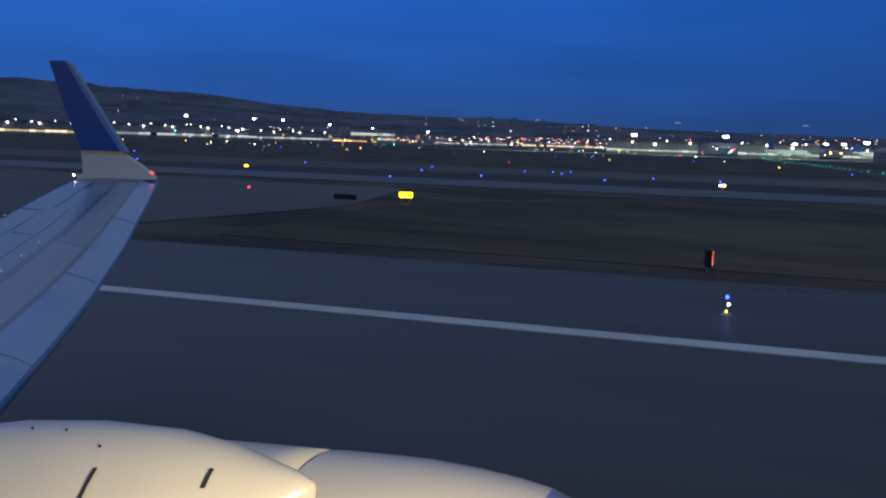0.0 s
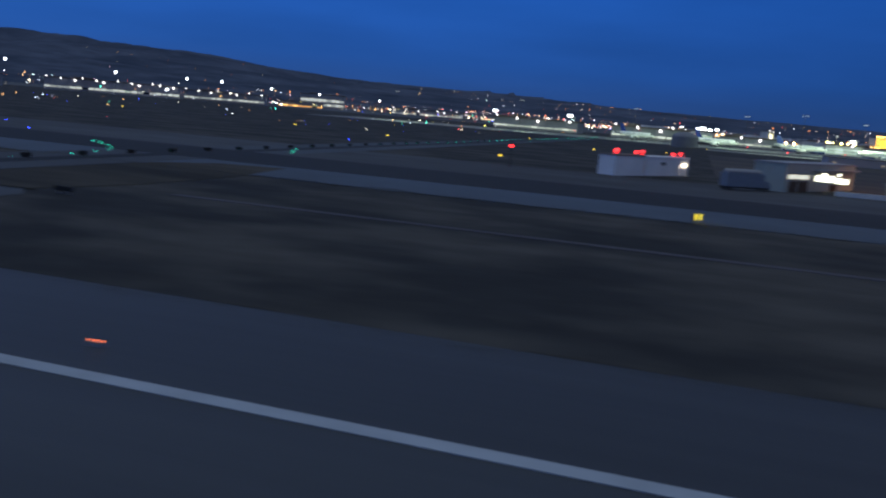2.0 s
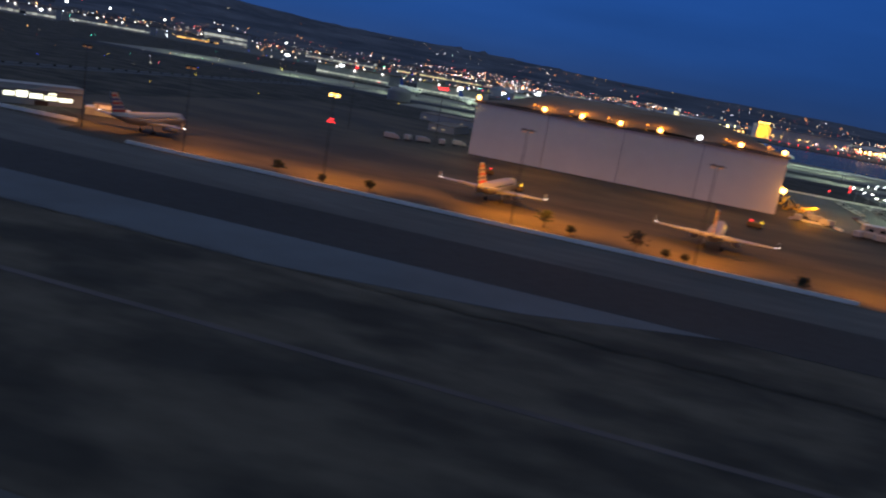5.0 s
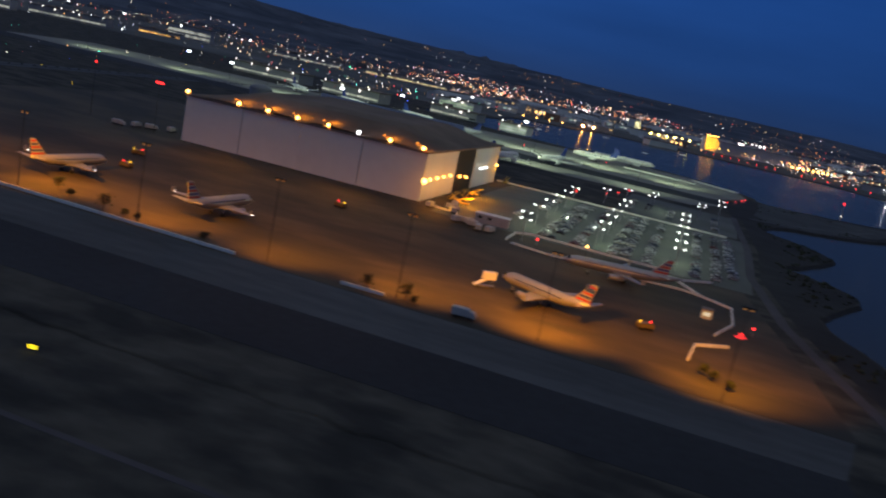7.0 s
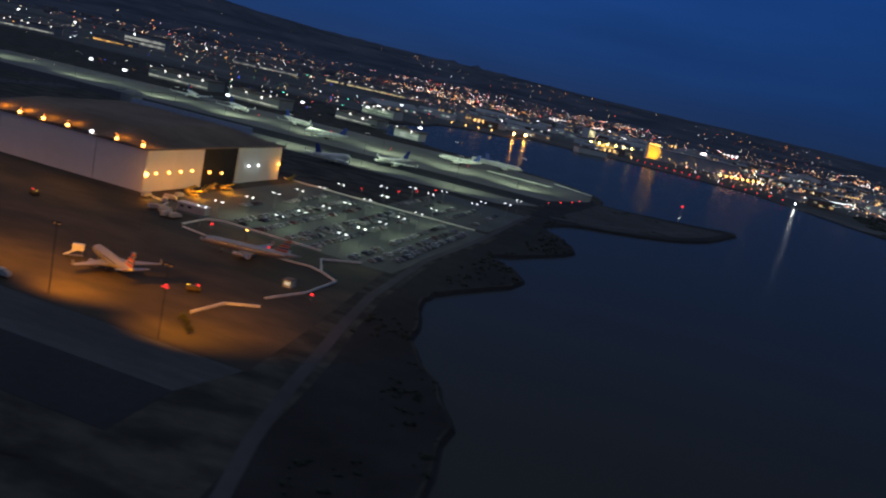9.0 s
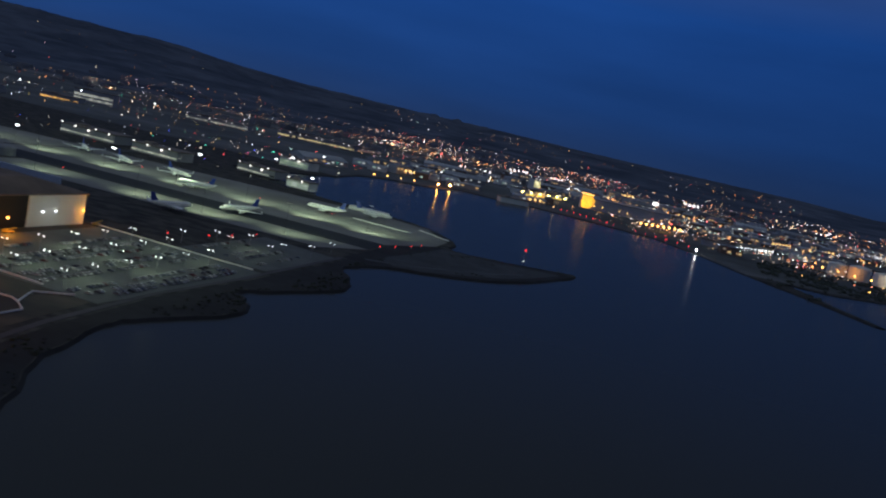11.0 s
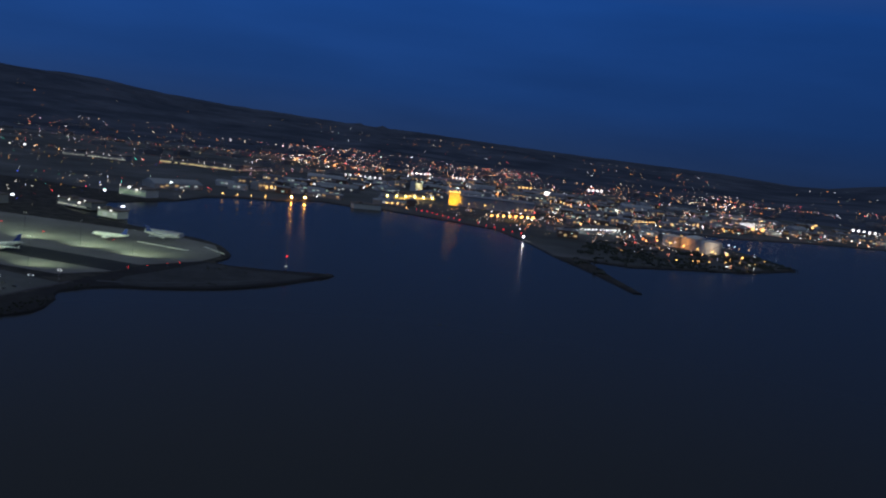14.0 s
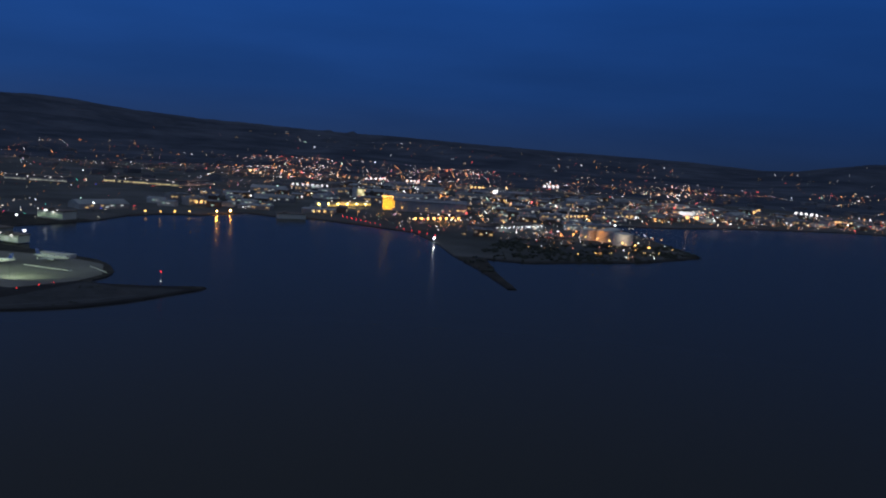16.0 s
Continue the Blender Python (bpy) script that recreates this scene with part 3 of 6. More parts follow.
    f = part("fin", ([(sx * 0.09, y, z) for sx in (-1, 1) for y, z in ((-4.6, 2.85), (-7.0, 5.5), (-7.9, 5.5), (-7.3, 2.75))], [(0, 1, 2, 3), (7, 6, 5, 4), (0, 4, 5, 1), (1, 5, 6, 2), (2, 6, 7, 3), (3, 7, 4, 0)]), skin, p)
    if fin == "striped":
        for i in range(5):
            z0 = 2.95 + i * 0.5
            y0, y1 = -4.6 - (z0 - 2.85) * 0.905 - 0.12, -7.32 - (z0 - 2.75) * 0.21
            part("stripe", box((-0.10, y1, z0), (0.10, y0 - 0.2, z0 + 0.25)), PLANE_RED if i % 2 == 0 or i > 3 else PLANE_BLUE, f)
    else:
        part("stripe", box((-0.10, -7.6, 4.3), (0.10, -6.2, 5.3)), PLANE_BLUE, f)
    return p


plane = airliner("silver twin-engine airliner with striped tail parked on the apron")
plane.matrix_world = pose(204.4, 103, 0.03, 0, 0, -6)
for x, y, turn in ((232.4, 103, -6), (155, 98, -4)):
    copy_thing(plane, pose(x, y, 0.03, 0, 0, turn))
dark = airliner("silver airliner with striped tail parked nose towards the hangar", "plain")
for i in range(5):
    part("stripe", box((-0.11, -7.3 - (0.2 + i * 0.5) * 0.21, 2.95 + i * 0.5), (0.11, -5.0 - (0.1 + i * 0.5) * 0.905, 3.2 + i * 0.5)), PLANE_RED if i % 2 == 0 else PLANE_BLUE, [c for c in dark.children if c.name.startswith("fin")][0])
dark.matrix_world = pose(283.4, 103.3, 0.03, 0, 0, 62)
stretched = airliner("long silver airliner with striped tail parked beside the car park", "striped", 15.5, 20.5)
stretched.matrix_world = pose(291.2, 133.2, 0.03, 0, 0, 103)
wide = airliner("large white wide-body airliner with dark blue fin on floodlit apron", "plain", 17.5, 17, PLANE_WHITE)
for c in wide.children:
    if c.name.startswith("fin"):
        c.data.materials[0] = PLANE_BLUE
wide.matrix_world = pose(231.5, 293, 0.03, 0, 0, -16) @ Matrix.Diagonal((1.35, 1.35, 1.35, 1))
for x, y, turn in ((243.5, 329, 160), (160, 398, 250), (124, 396, 240), (252, 404, 98), (268, 432, 282), (88, 405, 230), (190, 372, 95)):
    copy_thing(wide, pose(x, y, 0.04, 0, 0, turn))


# ---- flood masts ----
MAST_DARK = material("dark_painted_steel", (0.05, 0.045, 0.04), 0.6, 0.2, vary=0.2, grain=3)


def mast(x, y, high, colour, group, heads=3, r=0.32, label="tall steel floodlight mast", red=False):
    m = thing("floodlight_mast", label, "floodlight", group, (x, y, 0))
    part("pole", pole(0, 0, 0, high, 0.07, 0.035), MAST_DARK, m)
    part("crossbar", box((-0.4 * heads, -0.04, high - 0.04), (0.4 * heads, 0.04, high + 0.06)), MAST_DARK, m)
    for i in range(heads):
        hx = (i - (heads - 1) / 2) * 0.75
        head = part("housing", box((hx - 0.18, -0.12, high + 0.06), (hx + 0.18, 0.12, high + 0.16)), MAST_DARK, m)
        part("lamp", bulb((hx, 0, high - 0.16), r), colour, head)
    if red:
        part("warning_lamp", joined(bulb((0, 0, high * 0.73), 0.16), box((-0.5, -0.05, high * 0.73 - 0.35), (0.5, 0.05, high * 0.73 - 0.27))), GLOW_RED, m)
    return m


SHADED_WHITE = glow("shielded_white_lamp", (0.95, 1.0, 0.85), 0.5)
SHADED = glow("shielded_sodium_lamp", (1.0, 0.40, 0.07), 0.3)
for x, e in ((150, 12000), (168, 11000), (187, 22000), (210, 34000), (230, 20000), (250, 20000), (268, 23000), (286, 29000), (307, 30000)):
    y = 84.1 if x == 307 else 86.9 if x > 155 else 90.5
    mast(x, y, 10.8, GLOW_SODIUM if x == 187 else SHADED, "apron masts", 2, 0.2 if x == 187 else 0.13, "dark steel mast with shielded orange lamps over the apron", x in (187, 307))
    lamp("apron_flood", "SPOT", (x, y + 1, 10.7), e, SODIUM, (x, y + 9.4, 0), wide=114, blend=1.0, size=0.6)
for x in (200, 230):
    lamp("eaves_flood", "SPOT", (x, 158.8, 11.2), 4500, SODIUM, (x, 122, 0), wide=130, blend=0.9, size=0.4)
t = thing("lamp_post", "low amber lamp post beside the car park fence", "lamp post", place=(283.5, 144.5, 0))
part("post", pole(0, 0, 0, 2.4, 0.06, 0.04), MAST_DARK, t)
part("lamp_head", bulb((0, 0, 2.5), 0.2), GLOW_SODIUM, t)
lamp("fence_lamp_light", "POINT", (283.5, 144.5, 3.1), 420, SODIUM, size=0.3)
lamp("corner_flood", "POINT", (250.0, 155.6, 2.6), 900, SODIUM, size=0.4)
lamp("side_flood", "POINT", (253.5, 171, 2.4), 2000, SODIUM, size=0.4)
lamp("side_flood", "POINT", (252.5, 187, 2.4), 1800, SODIUM, size=0.4)
lamp("side_flood", "POINT", (248.2, 210, 4.9), 110, WHITE, size=0.4)
lamp("side_flood", "POINT", (247.6, 226.5, 4.4), 900, SODIUM, size=0.4)
for x, y, high in ((118, 393, 8), (122, 473, 8), (196, 494, 8), (127, 567, 9), (115, 617, 9), (102, 702, 10), (60, 380, 9), (20, 400, 9)):
    mast(x, y, high, GLOW_WHITE, "far apron masts", 3, 0.55, "tall floodlight mast beside the far apron")
for x, y, e in ((-20, 368, 20000), (40, 366, 24000), (90, 366, 24000), (135, 366, 26000), (180, 368, 28000), (222, 370, 28000), (258, 370, 29000), (292, 368, 26000),
                (150, 302, 15000), (205, 304, 26000), (240, 304, 26000), (280, 306, 16000)):
    mast(x, y, 14, SHADED_WHITE, "far apron flood masts", 3, 0.16, "tall mast with shielded lamps over the far apron")
    lamp("apron_flood", "SPOT", (x, y + 0.5, 13.6), e * 0.95, GREENISH, (x - 2, y + 16, 0), wide=138, blend=0.9, size=1.2)


# ---- car park ----
def car(tint, label):
    c = thing("car", label, "car", "cars in the car park")
    prof = [(-1.0, 0.16), (-1.0, 0.42), (-0.62, 0.46), (-0.34, 0.66), (0.36, 0.66), (0.62, 0.44), (1.0, 0.38), (1.02, 0.16)]
    n, w = len(prof), 0.41
    v = [(x, -w, z) for x, z in prof] + [(x, w, z) for x, z in prof]
    part("body", (v, [tuple(range(n)), tuple(range(n, 2 * n))[::-1]] + [(i, i + n, (i + 1) % n + n, (i + 1) % n) for i in range(n)]), tint, c)
    part("windscreen", joined(box((-0.55, -0.415, 0.47), (0.52, 0.415, 0.61))), GLASS, c)
    for x in (-0.62, 0.62):
        for y in (-0.36, 0.36):
            part("wheel", tube([ring((x, y - 0.07, 0.15), 0.15, "y", 8), ring((x, y + 0.07, 0.15), 0.15, "y", 8)]), BLACK, c)
    return c


def van(tint, label, long=3.0, high=1.25, name="box_truck", group="service vehicles"):
    t = thing(name, label, "truck", group)
    part("cargo_box", box((-long / 2, -0.55, 0.35), (long / 2 - 0.9, 0.55, high)), tint, t)
    part("cab", ([(long / 2 - 0.85, -0.5, 0.25), (long / 2, -0.5, 0.25), (long / 2, -0.5, 0.62), (long / 2 - 0.3, -0.5, 1.0), (long / 2 - 0.85, -0.5, 1.0),
                  (long / 2 - 0.85, 0.5, 0.25), (long / 2, 0.5, 0.25), (long / 2, 0.5, 0.62), (long / 2 - 0.3, 0.5, 1.0), (long / 2 - 0.85, 0.5, 1.0)],
                 [(0, 1, 2, 3, 4), (9, 8, 7, 6, 5), (0, 5, 6, 1), (1, 6, 7, 2), (2, 7, 8, 3), (3, 8, 9, 4), (4, 9, 5, 0)]), tint, t)
    part("chassis", box((-long / 2, -0.45, 0.2), (long / 2 - 0.1, 0.45, 0.36)), BLACK, t)
    for x in (-long / 2 + 0.5, long / 2 - 0.5):
        for y in (-0.45, 0.45):
            part("wheel", tube([ring((x, y - 0.09, 0.2), 0.2, "y", 8), ring((x, y + 0.09, 0.2), 0.2, "y", 8)]), BLACK, t)
    return t


SERVICE_SPOTS = [(196.5, 130.5, 20), (204.2, 117.2, 170), (297.2, 106.2, 35)]
TINTS = [("white", (0.72, 0.72, 0.70)), ("silver", (0.48, 0.49, 0.50)), ("pale grey", (0.38, 0.39, 0.40)), ("black", (0.03, 0.03, 0.032)), ("dark red", (0.16, 0.03, 0.03)), ("grey blue", (0.10, 0.13, 0.19)), ("grey", (0.2, 0.2, 0.21))]
SHARES = (5, 5, 4, 2, 1, 1, 3)
cars = [car(material("car_paint_" + w.replace(" ", "_"), tuple(0.72 * v for v in c), 0.5, 0.1, vary=0.05, grain=3), w + " car parked in a marked bay") for w, c in TINTS]
for k, c in enumerate(cars):
    c.matrix_world = pose(263.5, 176 + 1.35 * k, 0.05, 0, 0, 0)
for x, first, last in ((265.8, 186, 222), (272.6, 156, 222), (275.1, 156, 220), (279.8, 156, 222), (286.9, 156, 222), (289.4, 157, 224), (294.0, 156, 222), (303.3, 156, 222), (307.5, 158, 220), (310.6, 164, 218)):
    y = first
    while y < last:
        if rng_car.random() < 0.6:
            copy_thing(rng_car.choices(cars, SHARES)[0], pose(x + rng_car.uniform(-0.3, 0.3), y + rng_car.uniform(-0.12, 0.12), 0.05, 0, 0, rng_car.choice((0, 180)) + rng_car.uniform(-4, 4)))
        y += 1.35
for x in (283, 288, 295, 300, 308):
    for k in range(12):
        if rng_car.random() < 0.6:
            copy_thing(rng_car.choices(cars, SHARES)[0], pose(x, 238 + 1.4 * k * 2, 0.05, 0, 0, rng_car.choice((0, 180))))
white = van(material("truck_white_paint", (0.46, 0.46, 0.45), 0.4, vary=0.08, grain=2), "white box truck parked on the apron edge")
white.matrix_world = pose(276.6, 87.4, 0.03, 0, 0, 8)
for x, y, turn in ((259.5, 149.5, 30), (262.5, 145.5, 100), (264.6, 146.2, 80), (257.4, 148.6, 60), (261.0, 147.6, 10), (248.6, 157.2, 90), (252.5, 161, 20), (251.5, 166, 95), (253.5, 157.5, 120), (169.4, 158.4, 10), (171.9, 161.6, 95), (174.6, 163.6, 40), (177.8, 167, 100), (180.5, 171, 15)):
    copy_thing(white, pose(x, y, 0.05, 0, 0, turn))


def belt_loader(label):
    """A low chassis with a sloping belt and a driver's post."""
    t = thing("belt_loader", label, "ground vehicle", "ground equipment")
    part("chassis", box((-1.5, -0.5, 0.22), (1.5, 0.5, 0.55)), LOADER_YELLOW, t)
    part("belt", tilted(box((-2.1, -0.3, 0), (2.1, 0.3, 0.16)), pose(0.2, 0.12, 1.05, 0, -14, 0)), BLACK, t, "black rubber belt")
    for y in (-0.22, 0.46):
        part("belt_rail", tilted(box((-2.1, y - 0.05, 0.02), (2.1, y + 0.03, 0.26)), pose(0.2, 0, 1.05, 0, -14, 0)), LOADER_YELLOW, t)
    part("driver_post", joined(box((-1.2, -0.5, 0.55), (-0.5, -0.24, 0.95)), box((-1.24, -0.5, 0.55), (-1.14, -0.24, 1.45))), LOADER_YELLOW, t)
    part("strut", box((0.9, -0.05, 0.55), (1.05, 0.3, 1.2)), STEEL, t)
    for x in (-1.0, 1.0):
        for y in (-0.5, 0.5):
            part("wheel", tube([ring((x, y - 0.09, 0.24), 0.24, "y", 10), ring((x, y + 0.09, 0.24), 0.24, "y", 10)]), BLACK, t)
    return t


LOADER_YELLOW = material("loader_yellow_paint", (0.55, 0.40, 0.10), 0.5, vary=0.2, grain=2)
loader = belt_loader("yellow belt loader parked beside the hangar wall")
loader.matrix_world = pose(248.4, 174.5, 0.03, 0, 0, 80)
for x, y, turn in ((250.2, 178.4, 102), (248.2, 184.6, 88), (249.6, 189.5, 60), (251.6, 171.2, 20), (248.0, 229.6, 85)):
    copy_thing(loader, pose(x, y, 0.046, 0, 0, turn))

flatbed = van(material("tanker_grey_paint", (0.22, 0.25, 0.30), 0.5, vary=0.15, grain=2), "long grey tank truck parked beside the workshop", 5.6, 1.7, "tank_truck")
part("tank", tube([ring((x, 0, 1.78), r, "x", 14, 0.6) for x, r in ((-2.7, 0.3), (-2.5, 0.52), (1.5, 0.52), (1.7, 0.3))]), STEEL, flatbed, "dull steel tank on top")
flatbed.matrix_world = pose(122.4, 88.2, 0.02, 0, 0, 39)
tug = van(material("service_yellow_paint", (0.16, 0.115, 0.04), 0.45, vary=0.15, grain=2), "yellow service vehicle with amber and red beacons on the apron", 2.4, 0.95, "service_vehicle")
for bx, mat in ((-0.9, GLOW_AMBER), (0.7, GLOW_RED)):
    part("beacon_lamp", bulb((bx, 0, 1.12), 0.16), mat, tug)
tug.matrix_world = pose(239.4, 132.2, 0.05, 0, 0, 160)
for x, y, turn in SERVICE_SPOTS:
    copy_thing(tug, pose(x, y, 0.05, 0, 0, turn))


LOT_LAMP = glow("car_park_lamp_glass", (0.92, 0.97, 1.0), 6)


def lot_lamp():
    m = thing("car_park_lamp", "twin-headed white lamp post in the car park", "lamp post", "car park lamps")
    part("pole", pole(0, 0, 0, 4.5, 0.07, 0.05), STEEL, m)
    part("arm", box((-1.0, -0.04, 4.45), (1.0, 0.04, 4.53)), STEEL, m)
    for sx in (-1, 1):
        head = part("housing", box((sx * 0.9 - 0.2, -0.12, 4.5), (sx * 0.9 + 0.2, 0.12, 4.6)), STEEL, m)
        part("lamp", bulb((sx * 0.9, 0, 4.40), 0.19), LOT_LAMP, head)
    return m


post = lot_lamp()
post.matrix_world = pose(269.3, 155, 0.04)
SPOTS = [(269.2 + dx, y) for dx in (0, 14.4, 30.2) for y in (157.5, 168.5, 181.5, 194.5, 208, 221)][1:] + [(271, 146)]
for x, y in SPOTS + [(289, 263), (288.5, 250), (303.5, 262), (303, 253), (309.8, 290), (309.6, 273), (276, 239), (281, 253)]:
    copy_thing(post, pose(x, y, 0.04))
for x in (269.2, 283.6, 299.4):
    for y in (166.5, 192, 218):
        lamp("car_park_light", "POINT", (x, y, 4.9), 950, GREENISH, size=0.3)
lamp("car_park_light", "POINT", (292, 258, 5.5), 1200, GREENISH, size=0.3)


# ---- barriers, kerbs, fences and small buildings on the field ----
FENCE_WHITE = material("fence_white_paint", (0.80, 0.80, 0.78), 0.6, vary=0.15, grain=1.5, patch=0.3)


def barrier(points, high, label, mat=FENCE_WHITE, thick=0.24):
    shapes = []
    for (x0, y0), (x1, y1) in zip(points, points[1:]):
        d = Vector((x1 - x0, y1 - y0))
        shapes.append(tilted(box((-0.02, -thick / 2, 0), (d.length + 0.02, thick / 2, high)), pose(x0, y0, 0, 0, 0, math.degrees(math.atan2(d.y, d.x)))))
    ob = new("barrier", mesh("barrier", joined(*shapes), mat))
    return tagged(ob, label, "barrier", "apron barriers")


barrier([(160, 86.6), (246, 85.6)], 0.42, "low white concrete barrier along the apron edge")
barrier([(260.6, 86.6), (266.4, 86.8)], 0.42, "short piece of low white barrier by the apron edge")
barrier([(131.5, 93.4), (145.8, 94.6)], 0.5, "low white barrier by the service road")
barrier([(247.5, 159), (254.4, 157.6), (255.7, 153.9)], 0.4, "low white barrier at the hangar corner")
barrier([(303.2, 97), (304, 105), (308.4, 108.6)], 0.45, "white barrier bent round the lit end of the apron")
barrier([(306.6, 113.2), (309.4, 122.7), (309.6, 134.8), (304.5, 138.6), (300, 147.5), (306.6, 154)], 0.4, "pale fence beside the shore road")
barrier([(268.6, 143.4), (268.4, 152.6), (271.1, 155.2), (296.4, 154.4)], 0.4, "pale fence round the car park corner")
barrier([(270.1, 141.3), (277.1, 139.6), (296.6, 139.3), (301.3, 140.0), (304.2, 138.7)], 0.35, "pale fence behind the parked airliner")
barrier([(245, 230.6), (275, 229.4), (311, 229)], 0.4, "pale fence behind the car park")
ROAD_LINE = [(336.5, 52), (331.4, 68), (327.2, 85), (324.7, 97.5), (321.2, 114), (317.8, 133), (314.6, 173), (316.0, 215), (314.8, 290)]
setting("shore_road", slab([(x - 0.95, y) for x, y in ROAD_LINE] + [(x + 0.95, y) for x, y in ROAD_LINE[::-1]], -0.2, 0.05), TRACK, "narrow grey road along the shore", "road")


def shed(name, place, size, wall, label, category, windows=(), roof=DARK_ROOF, turn=0, glow_mat=GLOW_WINDOW):
    w, d, h = size
    t = thing(name, label, category, "", place, turn)
    part("wall", joined(box((0, 0, 0), (w, 0.12, h)), box((0, d - 0.12, 0), (w, d, h)), box((0, 0.12, 0), (0.12, d - 0.12, h)), box((w - 0.12, 0.12, 0), (w, d - 0.12, h))), wall, t)
    part("roof", box((-0.08, -0.08, h), (w + 0.08, d + 0.08, h + 0.14)), roof, t)
    for x0, x1, z0, z1 in windows:
        f = part("window", joined(box((x0, -0.03, z0), (x1, -0.005, z1))), glow_mat, t)
        part("frame", joined(box((x0 - 0.05, -0.05, z0 - 0.06), (x1 + 0.05, 0.0, z0)), box((x0 - 0.05, -0.05, z1), (x1 + 0.05, 0.0, z1 + 0.06))), WALL_GREY, f)
    return t


HUT_WHITE = material("hut_white_paint", (0.88, 0.89, 0.90), 0.6, vary=0.1, grain=1.5, patch=0.2)
hut = shed("equipment_hut", (109.0, 92.0, 0), (6.0, 2.2, 2.2), HUT_WHITE, "white flat-roofed equipment hut with red warning lamps", "hut", turn=62)
hut2 = shed("equipment_hut", (112.0, 97.7, 0), (9.6, 2.2, 2.1), HUT_WHITE, "white flat-roofed equipment hut with red warning lamps", "hut", roof=HUT_WHITE, turn=62)
for x, y in ((0.2, 0.2), (3.0, 1.9), (5.7, 0.3)):
    part("warning_lamp", joined(pole(x, y, 2.2, 2.6, 0.04), bulb((x, y, 2.75), 0.17)), GLOW_RED, hut)
for x, y in ((0.6, 1.9), (6.4, 0.4), (9.2, 1)):
    part("warning_lamp", joined(pole(x, y, 2.1, 2.5, 0.04), bulb((x, y, 2.6), 0.17)), GLOW_RED, hut2)
part("door_lamp", bulb((8.4, -0.15, 1.3), 0.24), glow("door_lamp", (1.0, 0.75, 0.5), 6), hut2)
SHOP_PAINT = material("grey_green_cladding", (0.42, 0.46, 0.42), 0.6, vary=0.15, grain=1.0, patch=0.2)
shop = shed("workshop", (126.3, 91.0, 0), (19.5, 3.4, 2.9), SHOP_PAINT, "grey-green workshop with brightly lit window bands", "workshop",
            ((7.8, 9.3, 1.15, 1.8), (9.6, 11.2, 1.05, 2.0), (11.5, 13.4, 1.0, 1.7), (13.7, 15.5, 0.85, 1.5), (15.8, 17.8, 0.75, 1.35), (14.2, 15.4, 1.72, 1.95)), WALL_GREY,
            glow_mat=glow("bright_shop_window", (1.0, 0.98, 0.72), 2.0), turn=62)
DIM_SHOP = glow("dim_shop_window", (1.0, 0.97, 0.74), 0.55)
for x0, x1, z0, z1 in ((0.6, 3.2, 1.4, 1.85), (3.4, 6.0, 1.35, 1.8)):
    pane = part("window", box((x0, -0.03, z0), (x1, -0.005, z1)), DIM_SHOP, shop, "dimly lit window band")
    part("frame", joined(box((x0 - 0.05, -0.05, z0 - 0.06), (x1 + 0.05, 0.0, z0)), box((x0 - 0.05, -0.05, z1), (x1 + 0.05, 0.0, z1 + 0.06))), WALL_GREY, pane)
for x0, x1 in ((1.0, 3.0), (3.4, 5.8), (12.2, 14.2)):
    part("bay_door", box((x0, -0.06, 0.02), (x1, -0.005, 0.72 if x0 > 10 else 1.15)), BARK, shop, "dark roller door")
part("canopy", box((6.9, -0.7, 2.25), (19.3, -0.01, 2.4)), WALL_GREY, shop, "thin canopy over the window bands")
part("vent", box((3.3, -0.06, 1.25), (4.1, -0.005, 1.6)), BLACK, hut2, "dark louvred vent")
office = shed("site_office", (259.2, 154.4, 0.05), (7.0, 2.2, 1.8), WALL_GREY, "long grey site office with a flat pale roof beside the hangar", "site office", ((0.6, 1.5, 0.9, 1.4), (2.6, 3.5, 0.9, 1.4)), roof=HUT_WHITE, turn=4, glow_mat=GLASS)
part("door", box((5.2, -0.05, 0.05), (6.0, -0.005, 1.6)), WALL_GREY, office, "grey door")
guard = shed("guard_house", (139.9, 103.4, 0), (6.0, 2.6, 1.1), SHOP_PAINT, "low pale guard house with a raised dark roof", "hut", roof=HUT_WHITE, turn=30)
part("door", box((0.6, -0.04, 0.02), (1.3, -0.005, 0.9)), WALL_GREY, guard, "grey door")
part("clerestory", box((1.1, 0.5, 1.24), (4.6, 2.1, 1.75)), HUT_WHITE, guard)
part("upper_roof", box((0.95, 0.35, 1.75), (4.75, 2.25, 1.88)), DARK_ROOF, guard, "dark raised roof")
shed("fuel_kiosk", (304.6, 122.8, 0), (1.6, 1.6, 1.4), material("kiosk_cream_paint", (0.75, 0.75, 0.55), 0.6, vary=0.1, grain=2), "small cream kiosk beside the shore road", "kiosk", ((0.3, 1.3, 0.5, 1.1),), glow_mat=glow("kiosk_window", (0.95, 1.0, 0.7), 0.5))
DIM_PANE = glow("dim_office_window", (1.0, 0.8, 0.5), 0.12)
for x, y, w, d, h in ((164, 200, 7, 14, 1.8), (150, 236, 16, 12, 2.0)):
    shed("service_building", (x, y, 0), (w, d, h), WALL_GREY, "dim grey service building behind the apron", "building", ((1, 2.0, 0.6, 1.0), (w - 3.4, w - 2.5, 0.6, 1.0)), glow_mat=DIM_PANE)


SILO = material("dull_grey_concrete", (0.28, 0.28, 0.29), 0.9, vary=0.2, grain=0.5)
silo = thing("storage_silo", "wide grey storage silo with a domed roof", "silo", place=(112.1, 322, 0))
part("shell", tube([ring((0, 0, 0), 4.8, n=32), ring((0, 0, 3.8), 4.8, n=32)]), SILO, silo)
